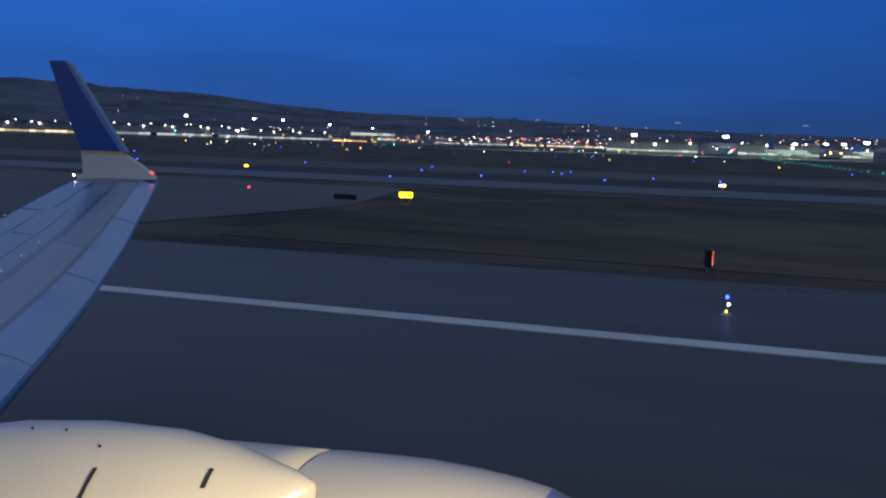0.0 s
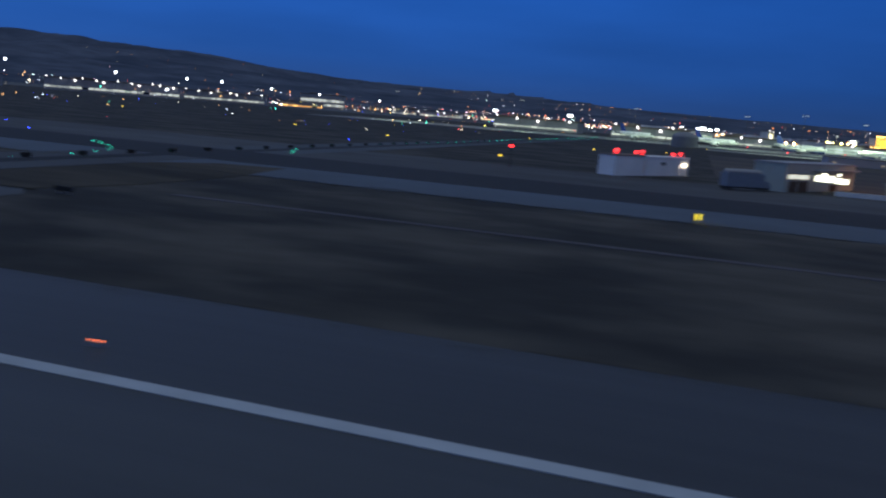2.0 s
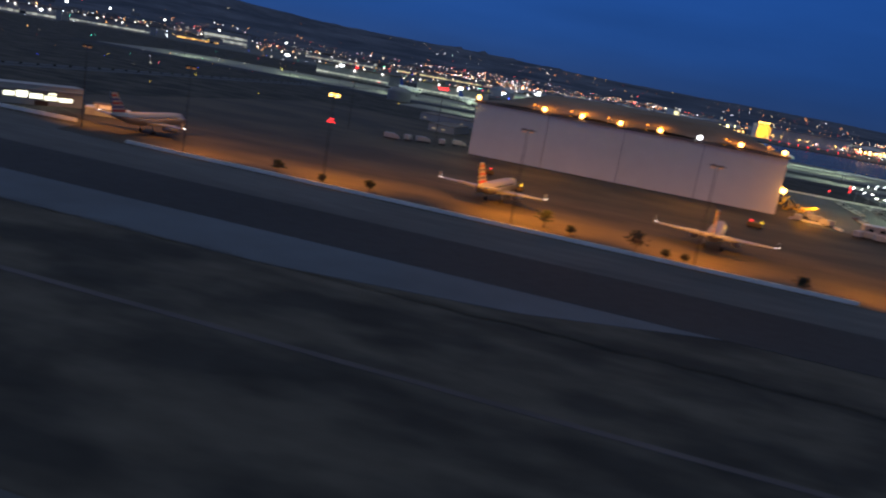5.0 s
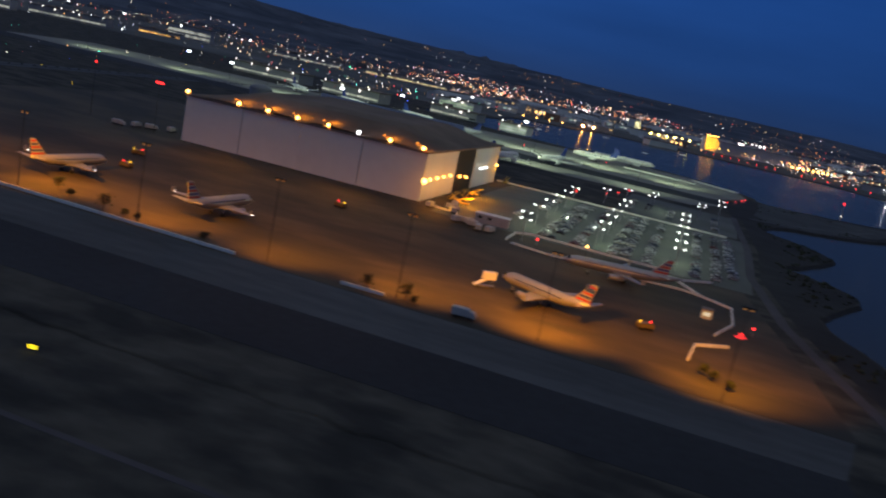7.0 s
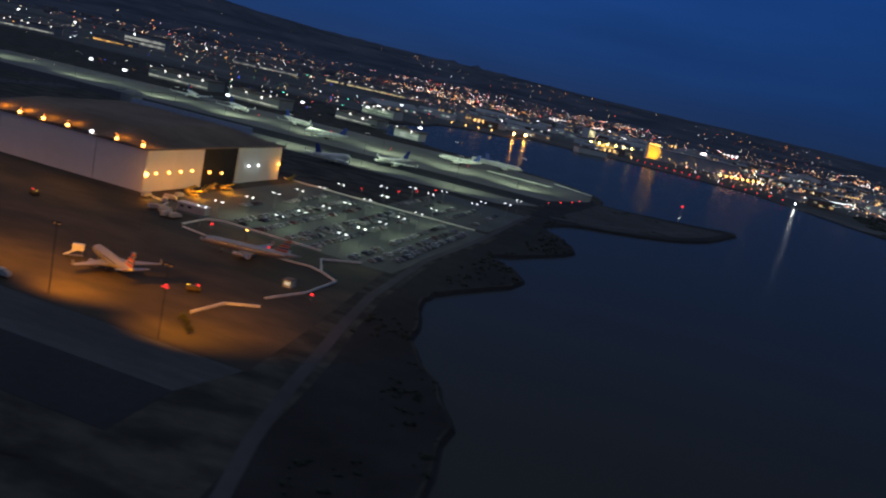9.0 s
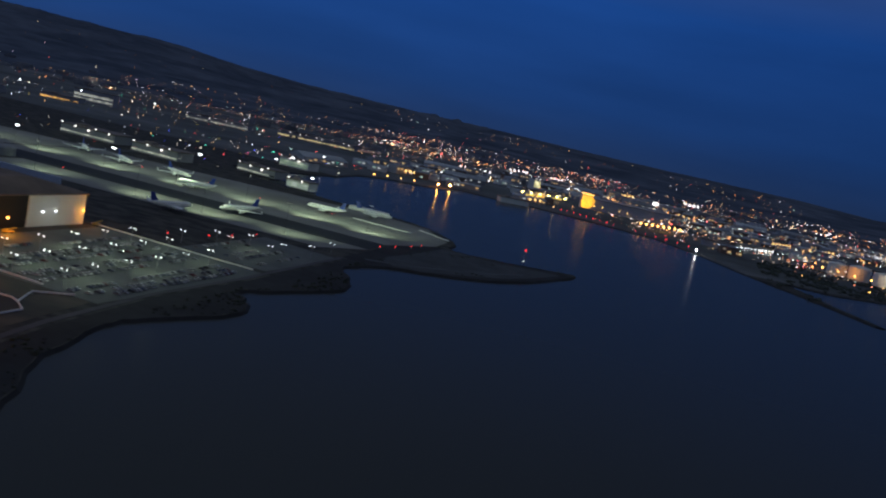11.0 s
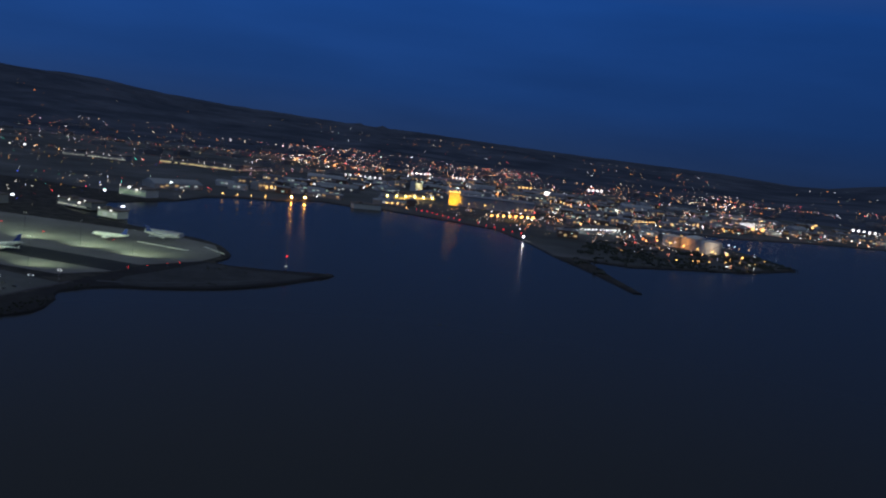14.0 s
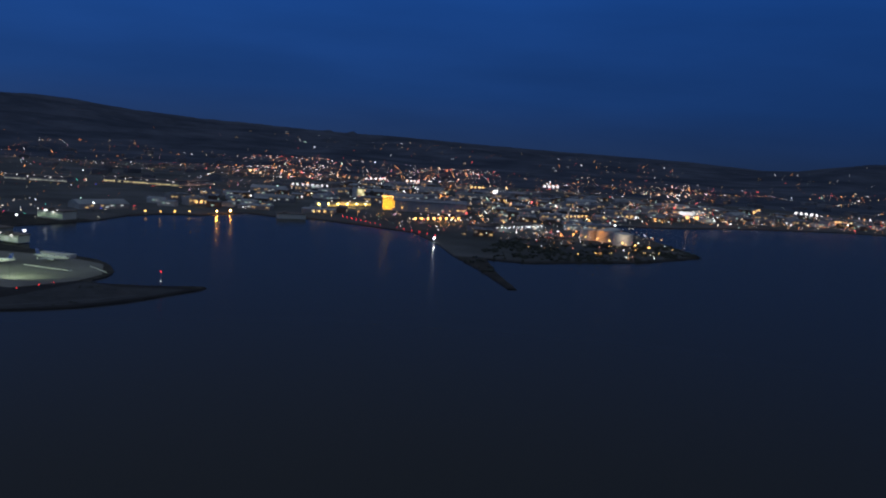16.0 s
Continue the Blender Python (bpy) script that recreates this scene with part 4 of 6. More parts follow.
part("roof", tube([ring((0, 0, 3.8), 4.9, n=32), ring((0, 0, 4.6), 4.2, n=32), ring((0, 0, 5.3), 2.6, n=32), ring((0, 0, 5.6), 0.6, n=32)]), SILO, silo, "shallow domed roof")


def airstair():
    t = thing("airstair", "wheeled boarding stair beside the parked airliner", "boarding stair", place=(274.6, 104.6, 0.03), turn=35)
    part("flight", ([(-1.6, -0.35, 0.3), (0.9, -0.35, 1.75), (1.5, -0.35, 1.75), (1.5, -0.35, 1.55), (1.0, -0.35, 1.55), (-1.5, -0.35, 0.15),
                     (-1.6, 0.35, 0.3), (0.9, 0.35, 1.75), (1.5, 0.35, 1.75), (1.5, 0.35, 1.55), (1.0, 0.35, 1.55), (-1.5, 0.35, 0.15)],
                    [tuple(range(6)), tuple(range(6, 12))[::-1]] + [(i, i + 6, (i + 1) % 6 + 6, (i + 1) % 6) for i in range(6)]), HUT_WHITE, t)
    part("canopy", joined(box((-0.4, -0.4, 2.2), (1.5, 0.4, 2.3)), box((-0.4, -0.4, 1.2), (1.5, -0.35, 2.2)), box((-0.4, 0.35, 1.2), (1.5, 0.4, 2.2))), HUT_WHITE, t)
    part("chassis", joined(box((-1.5, -0.4, 0.12), (1.4, 0.4, 0.3)), pole(1.2, 0, 0.3, 1.56, 0.06)), STEEL, t)
    for x in (-1.1, 1.0):
        for y in (-0.4, 0.4):
            part("wheel", tube([ring((x, y - 0.06, 0.14), 0.14, "y", 8), ring((x, y + 0.06, 0.14), 0.14, "y", 8)]), BLACK, t)


airstair()


def small_tree(x, y, high, seed):
    r = random.Random(seed)
    t = thing("tree", "small dark windblown tree beside the apron", "tree", "apron trees", (x, y, 0))
    limbs = [pole(0, 0, 0, high * 0.55, 0.09, 0.05, 6)]
    for _ in range(5):
        a, lean = r.uniform(0, 360), r.uniform(25, 55)
        limbs.append(tilted(pole(0, 0, 0, high * 0.5, 0.04, 0.015, 5), pose(0, 0, high * 0.42, lean, 0, a)))
    part("trunk", joined(*limbs), BARK, t)
    leaves = []
    for _ in range(150):
        c = Vector((r.gauss(0, 0.24), r.gauss(0, 0.24), r.uniform(0.42, 1.0))) * high
        c.x *= 1.2 - c.z / high * 0.6
        leaves.append(tilted(gem((0, 0, 0), r.uniform(0.07, 0.17), 0.35), pose(*c, r.uniform(0, 180), r.uniform(0, 180), 0)))
    part("crown", joined(*leaves), TREE_LEAF, t)


for k, (x, y, high) in enumerate(((213.1, 91.2, 2.0), (216.3, 89.9, 1.1), (223.7, 88, 2.3), (227, 88.2, 1.0), (229, 88.4, 0.9), (240.7, 86.4, 1.5), (263.5, 88, 1.7), (268.9, 87.6, 2.1), (270.2, 87, 1.0), (180, 89, 1.6), (192, 89.4, 1.4), (186, 88.8, 1.0), (305, 92.5, 1.4), (306.2, 91.5, 1.2), (308, 89.5, 1.1))):
    small_tree(x, y, high, 40 + k)


# ---- airfield lights and signs ----
def field_light(mat, name, label, group, r=0.05):
    t = thing(name, label, "airfield light", group)
    part("base", pole(0, 0, 0, 0.10, 0.10, 0.08), STEEL, t)
    part("lens", tube([ring((0, 0, 0.10 + h * r), r * w, n=8) for h, w in ((0, 0.9), (0.5, 1.0), (0.9, 0.7), (1.1, 0.2))]), mat, t)
    return t


def strew(proto, spots):
    proto.matrix_world = pose(*spots[0], 0.03)
    for x, y in spots[1:]:
        copy_thing(proto, pose(x, y, 0.03))


near_blue = [(52.4, 14.3), (58.9, 17.2), (63.5, 21.6), (66.5, 27.2), (80, 18.9), (81.4, 15.2)]
far_blue = [(24.4, 57.1), (42.5, 73.8), (39.1, 66), (29.4, 64.7), (22, 72), (30, 80), (32.5, 82), (34, 84)]
far_blue += [(x, 71.6 + rng_car.uniform(-0.5, 14)) for x in range(-120, 60, 14)] + [(rng_car.uniform(-180, 66), rng_car.uniform(100, 320)) for _ in range(30)]
strew(field_light(GLOW_BLUE, "taxiway_edge_light", "blue taxiway edge light on a short stalk", "taxiway edge lights", 0.032), near_blue)
t = thing("runway_edge_light", "stacked blue, white and amber runway edge light", "airfield light", place=(46.1, 14.25, 0.03))
part("base", pole(0, 0, 0, 0.03, 0.10, 0.08), STEEL, t)
part("amber_lens", bulb((0, 0, 0.06), 0.026), GLOW_AMBER, t)
part("stem", pole(0, 0, 0.09, 0.30, 0.015), STEEL, t)
part("white_lens", bulb((0.03, 0, 0.18), 0.026), GLOW_WHITE, t)
part("blue_lens", bulb((0, 0, 0.30), 0.032), GLOW_BLUE, t)
copy_thing(t, pose(85.2, 14.25, 0.03))
strew(field_light(GLOW_BLUE, "taxiway_edge_light", "blue taxiway edge light on a short stalk", "taxiway edge lights", 0.07), far_blue)
green = [(63.4, 64.7), (64.8, 63.8), (66, 62.8), (67.8, 61.4), (69.5, 59.6), (71, 57.5), (72.4, 54.2), (73.3, 50.6), (75.6, 82), (77, 78.6), (78.3, 75.8)]
strew(field_light(GLOW_GREEN, "centreline_light", "green taxiway centreline light", "taxiway centreline lights", 0.055), green)
hooded = thing("hooded_light", "green centreline light between two hood plates", "airfield light", "taxiway centreline lights")
part("base", box((-0.16, -0.05, 0), (0.16, 0.12, 0.06)), STEEL, hooded)
part("lens", box((-0.10, 0.0, 0.06), (0.10, 0.06, 0.13)), GLOW_GREEN, hooded)
for sx in (-1, 1):
    part("hood_plate", box((sx * 0.13 - 0.015, -0.55, 0.03), (sx * 0.13 + 0.015, 0.10, 0.32)), BLACK, hooded)
strew(hooded, [(73.7, 46 + 5.5 * k) for k in range(60)])
amber = [(8.6, 64.1), (8.2, 64.6), (91.6, 111), (60, 150), (96, 180), (30, 170), (110, 210), (70, 240), (120, 300), (20, 260), (-40, 200), (-90, 160)]
strew(field_light(GLOW_AMBER, "guard_light", "amber guard light beside the taxiway", "guard lights", 0.16), amber)
ORANGE_LENS = glow("orange_lens", (1.0, 0.20, 0.05), 2.5)
strew(field_light(ORANGE_LENS, "stop_bar_light", "orange stop bar light set in the taxiway", "stop bar lights", 0.04), [(73.9, 18.5), (74.1, 36.0), (106.4, 13.4)])
strew(field_light(GLOW_GREEN, "lead_on_light", "green lead-on light set in the taxiway", "stop bar lights", 0.027), [(74, 24.4), (73.9, 44.2), (73.9, 12.6)])
strew(field_light(GLOW_RED, "stop_light", "red stop light beside the taxiway", "stop lights", 0.07), [(23.8, 37.8),  (20, 120), (-60, 180), (-100, 240), (40, 330), (84, 330)])


def sign(x, y, wide, high, label, face=GLOW_SIGN, turn=0):
    t = thing("airfield_sign", label, "sign", "airfield signs", (x, y, 0), turn)
    part("cabinet", joined(box((-wide / 2 - 0.04, -0.07, 0.16), (wide / 2 + 0.04, 0.07, 0.24 + high))), BLACK, t)
    f = part("face", joined(box((-wide / 2, -0.085, 0.2), (wide / 2, -0.072, 0.2 + high))), face, t)
    for k in range(3):
        cx = (k - 1) * wide / 3.2
        part("character_bar", box((cx - wide * 0.06, -0.092, 0.2 + high * 0.25), (cx + wide * 0.06, -0.088, 0.2 + high * 0.75)), BLACK, f)
    part("leg", joined(pole(-wide / 3, 0, 0, 0.16, 0.03), pole(wide / 3, 0, 0, 0.16, 0.03)), STEEL, t)


sign(33.2, 35.2, 0.62, 0.26, "lit yellow taxiway sign on two legs", turn=30)
sign(61.8, 40.6, 0.8, 0.28, "lit yellow taxiway sign on two legs", turn=20)
sign(87.2, 19.5, 0.6, 0.32, "lit yellow taxiway sign on two legs", turn=78)
sign(117.9, 50.9, 1.0, 0.32, "lit yellow taxiway sign on two legs", turn=80)
# the board is no lamp: faint emission is added to brighten its face
sign(145.8, 20.3, 0.34, 0.34, "pale distance board beside the runway, brightened by an added glow", glow("board_added_glow", (0.78, 0.80, 0.62), 0.34))
sign(252.5, 45.3, 0.7, 0.32, "lit yellow taxiway sign on two legs", turn=10)
DARK_FACE = material("unlit_sign_face", (0.10, 0.10, 0.06), 0.6, vary=0.2, grain=4)
sign(174.3, 49.9, 0.8, 0.35, "unlit taxiway sign with a faded yellow face", DARK_FACE, 20)
for x, y in ((31.2, 33.0), (52.8, 32.8), (88.9, 32.2)):
    sign(x, y, 0.95, 0.14, "low dark unlit board beside the taxiway", BLACK, 175)
t = thing("guard_light", "bright amber-white guard light beside the far taxiway", "airfield light", "guard lights", (47.7, 60.6, 0.03))
part("base", pole(0, 0, 0, 0.2, 0.12, 0.08), STEEL, t)
part("lens", joined(bulb((-0.14, 0, 0.3), 0.09), bulb((0.14, 0, 0.3), 0.09)), glow("amber_white_lens", (1.0, 0.62, 0.36), 6), t)
sign(45.9, 19.4, 0.7, 0.3, "lit red and white holding-position sign", glow("lit_red_sign", (1.0, 0.16, 0.08), 1.6), 92)
mast(98, 88.8, 2.5, GLOW_RED, "beacon masts", 1, 0.2, "short mast with a red and white beacon")
mast(178.5, 159.2, 12.0, GLOW_RED, "beacon masts", 3, 0.32, "steel mast with a cluster of red warning lamps")
mast(158.2, 162, 13.1, GLOW_RED, "beacon masts", 1, 0.28, "slim mast with a red warning lamp")
for x, y in ((266.8, 243.7), (274.5, 258), (277, 270), (279.2, 284.4), (313.6, 333), (317, 343.8), (320, 356.8), (321.9, 365.5), (148, 322), (138, 394), (179, 401), (219, 389), (174, 518), (258, 399), (291, 141), (274, 146), (312, 119.5)):
    t = thing("obstruction_light", "red obstruction lamp on a short post", "warning light", "obstruction lights", (x, y, 0))
    part("post", pole(0, 0, 0, 1.0, 0.08), STEEL, t)
    part("lens", bulb((0, 0, 1.2), 0.24), GLOW_RED, t)
t = thing("channel_marker", "red and white channel marker standing in the bay", "marker", place=(365.4, 400.7, -1))
part("post", pole(0, 0, 0, 7.6, 0.25, 0.15), STEEL, t)
part("platform", box((-0.8, -0.8, 1.8), (0.8, 0.8, 2.0)), STEEL, t)
part("red_lamp", bulb((0, 0, 8.0), 0.5), GLOW_RED, t)
part("white_lamp", bulb((0, 0, 2.4), 0.35), GLOW_WINDOW, t)


# ---- terminals and far buildings ----
def big_building(place, size, turn, label, lit=GLOW_WINDOW, bands=1, wall=WALL_GREY, name="terminal", lamps=0):
    w, d, h = size
    t = thing(name, label, "building", "", place, turn)
    part("wall", box((0, 0, 0), (w, d, h)), wall, t)
    part("roof", joined(box((-0.8, -0.8, h), (w + 0.8, d + 0.8, h + 0.8)), box((w * 0.2, d * 0.2, h + 0.8), (w * 0.35, d * 0.6, h + 2.2))), DARK_ROOF, t)
    bays, pick = max(3, int(w / 4.5)), random.Random(int(w * 7 + h))
    dim = glow(lit.name + "_dim", tuple(lit.node_tree.nodes["Principled BSDF"].inputs["Emission Color"].default_value)[:3], lit.node_tree.nodes["Principled BSDF"].inputs["Emission Strength"].default_value * 0.4)
    for b in range(bands):
        z0 = h * (0.2 + 0.62 * b / max(1, bands))
        for k in range(bays):
            draw = pick.random()
            part("window", box((w * (k + 0.05) / bays, -0.4, z0), (w * (k + 0.95) / bays, -0.05, z0 + h * (0.14 + 0.05 * draw))), GLASS if draw < 0.06 else dim if draw < 0.45 else lit, t)
    for k in range(lamps):
        part("roof_lamp", bulb((w * (k + 0.2 + 0.6 * ((k * 7) % 5) / 5) / lamps, -1.0, h + 1.2 - (k % 3)), 0.5 + 0.12 * (k % 3)), ROOF_LAMP, t)
    return t


ROOF_LAMP = glow("roof_flood_lamp", (1.0, 0.93, 0.88), 2.6)
DIM = glow("terminal_window", (1.0, 0.80, 0.40), 0.9)
PALE = glow("terminal_pale_window", (0.95, 0.93, 0.75), 0.42)
big_building((-395, 425, 0), (60, 24, 8), 40, "long lit airport terminal with a yellow window band", DIM, 1, lamps=8)
big_building((-372, 530, 0), (100, 26, 9), 32, "pale airport terminal with a lit window band", PALE, 1, lamps=12)
big_building((-322, 640, 0), (70, 26, 8), 25, "low airport pier with lit gates", PALE, 1, lamps=8)
big_building((-300, 772, 0), (44, 20, 5), 20, "low building with a long orange-lit front", glow("orange_window", (1.0, 0.5, 0.12), 2.2), 1)
big_building((-305, 830, 0), (48, 20, 15), 20, "tall pale building with upright lit columns", PALE, 2)
big_building((-262, 1000, 0), (90, 26, 7), 14, "low lit warehouse behind the airfield", PALE, 1, lamps=7)
big_building((-170, 1100, 0), (120, 26, 8), 8, "low lit warehouse behind the airfield", DIM, 1, lamps=9)
# glowing window bands stand in for floodlight on the two cargo fronts
big_building((96, 630, 0), (30, 16, 7), -8, "white cargo shed with glowing bands for its floodlit front", glow("cargo_front", (0.8, 1.0, 0.65), 0.4), 2, WALL_WHITE, "cargo_shed", 4)
big_building((182, 486, 0), (18, 10, 5), -10, "white cargo shed with glowing bands for its floodlit front", glow("cargo_front_pale", (0.9, 1.0, 0.85), 0.4), 2, WALL_WHITE, "cargo_shed", 2)
shed("boat_shed", (246, 447, 0), (24, 6, 2), WALL_WHITE, "low pale boat shed at the end of the floodlit apron", "shed", roof=WALL_WHITE, turn=2)
barrier([(266, 410), (300, 406.6), (301, 409)], 0.5, "pale blast fence at the end of the floodlit apron")
barrier([(299, 428), (321, 413.5)], 0.5, "pale blast fence at the end of the floodlit apron")
big_building((128, 512, 0), (34, 14, 5), -10, "grey cargo shed beside the inlet", PALE, 1, WALL_GREY, "cargo_shed", 4)
big_building((70, 470, 0), (40, 16, 6), -6, "grey cargo shed beside the apron", PALE, 1, WALL_GREY, "cargo_shed", 4)
big_building((0, 480, 0), (50, 18, 6), -4, "grey cargo shed beside the apron", PALE, 1, WALL_GREY, "cargo_shed", 5)
for k in range(10):
    x, y = ((-390, 436), (-350, 470), (-318, 545), (-292, 600), (-287, 566), (-300, 665), (-280, 720), (-268, 800), (-240, 900), (-420, 420))[k]
    mast(x, y, (20, 19, 17, 17, 7, 18, 16, 15, 14, 18)[k], GLOW_WHITE, "terminal masts", 2, 0.85, "tall floodlight mast beside the terminal")

PALE_HALL = material("pale_hall_cladding", (0.52, 0.53, 0.55), 0.7, vary=0.15, grain=0.3, patch=0.04)
orange_block = thing("depot", "large grey depot with an orange-lit end wall beside the bay", "building", place=(303, 1022, 0), turn=14)
part("wall", box((14, 0, 0), (112, 40, 13)), PALE_HALL, orange_block)
part("front", box((0, 0, 0), (14, 16, 16)), WALL_WHITE, orange_block, "orange-lit pale end block")
for k in range(7):
    part("rib", box((1 + 2 * k - 0.2, -0.4, 0), (1 + 2 * k + 0.2, 0, 16)), WALL_GREY, orange_block)
part("roof", joined(box((14, -1, 13), (113, 41, 14)), box((-0.6, -0.6, 16), (14.6, 16.6, 16.8))), WALL_GREY, orange_block)
for k in range(5):
    part("roof_lamp", bulb((1 + 3 * k, -1, 18.0), 0.8), GLOW_SODIUM, orange_block)
for k in (0, 1, 3, 4, 7, 8):
    post = part("yard_lamp", pole(16 + 10.5 * k, -8, 0, 5, 0.2), STEEL, orange_block)
    part("lamp", bulb((16 + 10.5 * k, -8, 5.4), 0.5), GLOW_SODIUM, post)
fx, fy = 303 + 7 * math.cos(radians(14)) + 16 * math.sin(radians(14)), 1022 + 7 * math.sin(radians(14)) - 16 * math.cos(radians(14))
lamp("depot_flood", "SPOT", (fx, fy, 2), 52000, (1.0, 0.40, 0.004), (fx - 16 * math.sin(radians(14)), fy + 16 * math.cos(radians(14)), 9), wide=62, blend=0.35, size=1.0)
for x, y, r, h in ((581, 872, 9, 11), (600, 866, 10, 12), (618, 842, 10, 12), (606, 897, 9, 11)):
    t = thing("storage_tank", "white cylindrical storage tank at the waterfront", "tank", "storage tanks", (x, y, 0))
    part("shell", tube([ring((0, 0, 0), r, n=28), ring((0, 0, h), r, n=28)]), WALL_WHITE, t, smooth=False)
    part("roof", tube([ring((0, 0, h), r + 0.15, n=28), ring((0, 0, h + 1.4), r * 0.3, n=28)]), WALL_WHITE, t)
    part("stair", joined(*[tilted(box((r, -0.6, 0), (r + 0.7, 0.6, 0.25)), pose(0, 0, h * k / 16, 0, 0, -140 + 7 * k)) for k in range(16)]), STEEL, t)
for x, y in ((490, 872), (520, 920)):
    lamp("boat_yard_light", "SPOT", (x, y - 8, 9), 9000, (0.8, 1.0, 0.9), (x + 3, y + 6, 0), wide=96, blend=0.8, size=0.6)
lamp("tank_flood", "SPOT", (586, 846, 9), 7500, SODIUM, (598, 868, 5), wide=100, blend=0.8, size=0.8)
lamp("tank_flood", "SPOT", (620, 818, 9), 7000, (1.0, 0.8, 0.6), (618, 842, 5), wide=96, blend=0.8, size=0.8)
big_building((253, 806, -0.5), (30, 14, 5), 30, "pale pier shed at the water's edge", PALE, 0, WALL_WHITE, "pier_shed")
big_building((470, 846, 0), (104, 22, 6), 57, "long low shed with white lamps along its eaves", PALE, 0, WALL_GREY, "boat_shed", 0)
# lit fronts of plant, tower, shed and store are emissive bands, not lit walls
big_building((239, 992, 0), (84, 24, 7), 67, "plant beside the depot with yellow glowing bands for its lit front", glow("plant_front", (1.0, 0.66, 0.12), 1.6), 1, WALL_WHITE, "plant", 3)
big_building((205, 1205, 0), (14, 12, 16), 60, "tall plant tower with pale glowing bands for its floodlit storeys", glow("tower_front", (1.0, 0.88, 0.45), 1.6), 3, WALL_WHITE, "plant_tower", 2)
big_building((-57, 1118, 0), (100, 16, 6), 86, "long low shed with dim pink glowing bands for its lit front", glow("shed_front", (1.0, 0.62, 0.5), 0.45), 1, WALL_GREY, "warehouse", 0)
big_building((700, 1400, 0), (34, 18, 8), 40, "white store behind the point with glowing bands for floodlight", glow("store_front", (0.9, 0.95, 1.0), 3.0), 2, WALL_WHITE, "store", 3)


def lamp_row(name, a, b, count, mat, r, z, label, group):
    for k in range(count):
        f = (k + 0.5) / count
        t = thing(name, label, "lamp post", group, (a[0] + (b[0] - a[0]) * f, a[1] + (b[1] - a[1]) * f, 0))
        part("post", pole(0, 0, -0.2, z, 0.2), STEEL, t)
        part("lamp_head", bulb((0, 0, z + r), r), mat, t)


lamp_row("lamp_post", (466, 842), (527, 930), 16, GLOW_WHITE, 0.55, 4, "white yard lamp post on the waterfront", "boat yard lamps")
lamp_row("lamp_post", (386, 870), (431, 924), 8, GLOW_SODIUM, 1.1, 5, "orange yard lamp post on the waterfront", "depot yard lamps")
lamp_row("lamp_post", (302, 868), (372, 806), 9, GLOW_RED, 0.5, 2, "small red marker lamp along the sea wall", "sea wall lamps")
lamp_row("lamp_post", (385, 800), (446, 752), 6, GLOW_RED, 0.5, 2, "small red marker lamp along the sea wall", "sea wall lamps")
lamp_row("lamp_post", (186, 781), (202, 813), 2, glow("quay_sodium_lamp", (1.0, 0.42, 0.07), 260, True), 0.75, 3, "orange lamp post on the quay", "quay lamps")
lamp_row("lamp_post", (447, 722), (449, 722), 1, glow("quay_white_lamp", (0.9, 0.96, 1.0), 200, True), 0.5, 3, "bright white lamp post on the quay", "quay lamps")
lamp_row("lamp_post", (560, 868), (650, 790), 7, GLOW_SODIUM, 0.75, 4, "orange lamp post beside the storage tanks", "tank yard lamps")
lamp_row("lamp_post", (575, 700), (660, 780), 6, GLOW_SODIUM, 0.32, 3, "orange lamp post along the point", "point lamps")
lamp_row("lamp_post", (140, 720), (180, 764), 4, GLOW_SODIUM, 0.6, 3, "orange lamp post along the inlet", "inlet lamps")
lamp_row("lamp_post", (240, 940), (290, 1010), 6, glow("yellow_yard_lamp", (1.0, 0.75, 0.2), 15), 1.2, 6, "bright yellow yard lamp", "plant lamps")


YARD_WHITE = glow("yard_white_lamp", (1.0, 0.93, 0.95), 3.2)
YARD_AMBER = glow("yard_amber_lamp", (1.0, 0.55, 0.17), 3.2)
for a, b, count, mat, r, what in (
        ((39, 1327), (102, 1352), 8, YARD_WHITE, 1.5, "white"), ((46, 1707), (73, 1790), 5, YARD_WHITE, 2.0, "white"), ((128, 1749), (155, 1778), 4, YARD_WHITE, 2.0, "white"),
        ((273, 1670), (313, 1722), 6, YARD_AMBER, 2.0, "amber"), ((361, 1550), (371, 1540), 2, YARD_WHITE, 3.2, "white"), ((405, 2000), (443, 2043), 4, YARD_WHITE, 2.8, "white"),
        ((537, 1102), (565, 1147), 6, YARD_AMBER, 1.1, "amber"), ((584, 1137), (627, 1211), 7, YARD_AMBER, 1.3, "amber"), ((943, 1497), (978, 1450), 8, YARD_AMBER, 1.6, "amber"),
        ((923, 1665), (964, 1636), 5, YARD_WHITE, 2.2, "white"), ((699, 1274), (726, 1271), 2, YARD_AMBER, 2.6, "amber"), ((833, 1535), (861, 1650), 3, YARD_AMBER, 2.6, "amber"),
        ((130, 846), (144, 865), 4, YARD_AMBER, 1.5, "amber"), ((269, 860), (282, 878), 3, YARD_AMBER, 1.2, "amber"), ((119, 1002), (176, 1066), 8, YARD_WHITE, 1.2, "white"),
        ((410, 1363), (478, 1110), 8, YARD_AMBER, 1.2, "amber")):
    lamp_row("lamp_post", a, b, count, mat, r, 4, what + " street lamp post in the town across the bay", "town lamp posts")


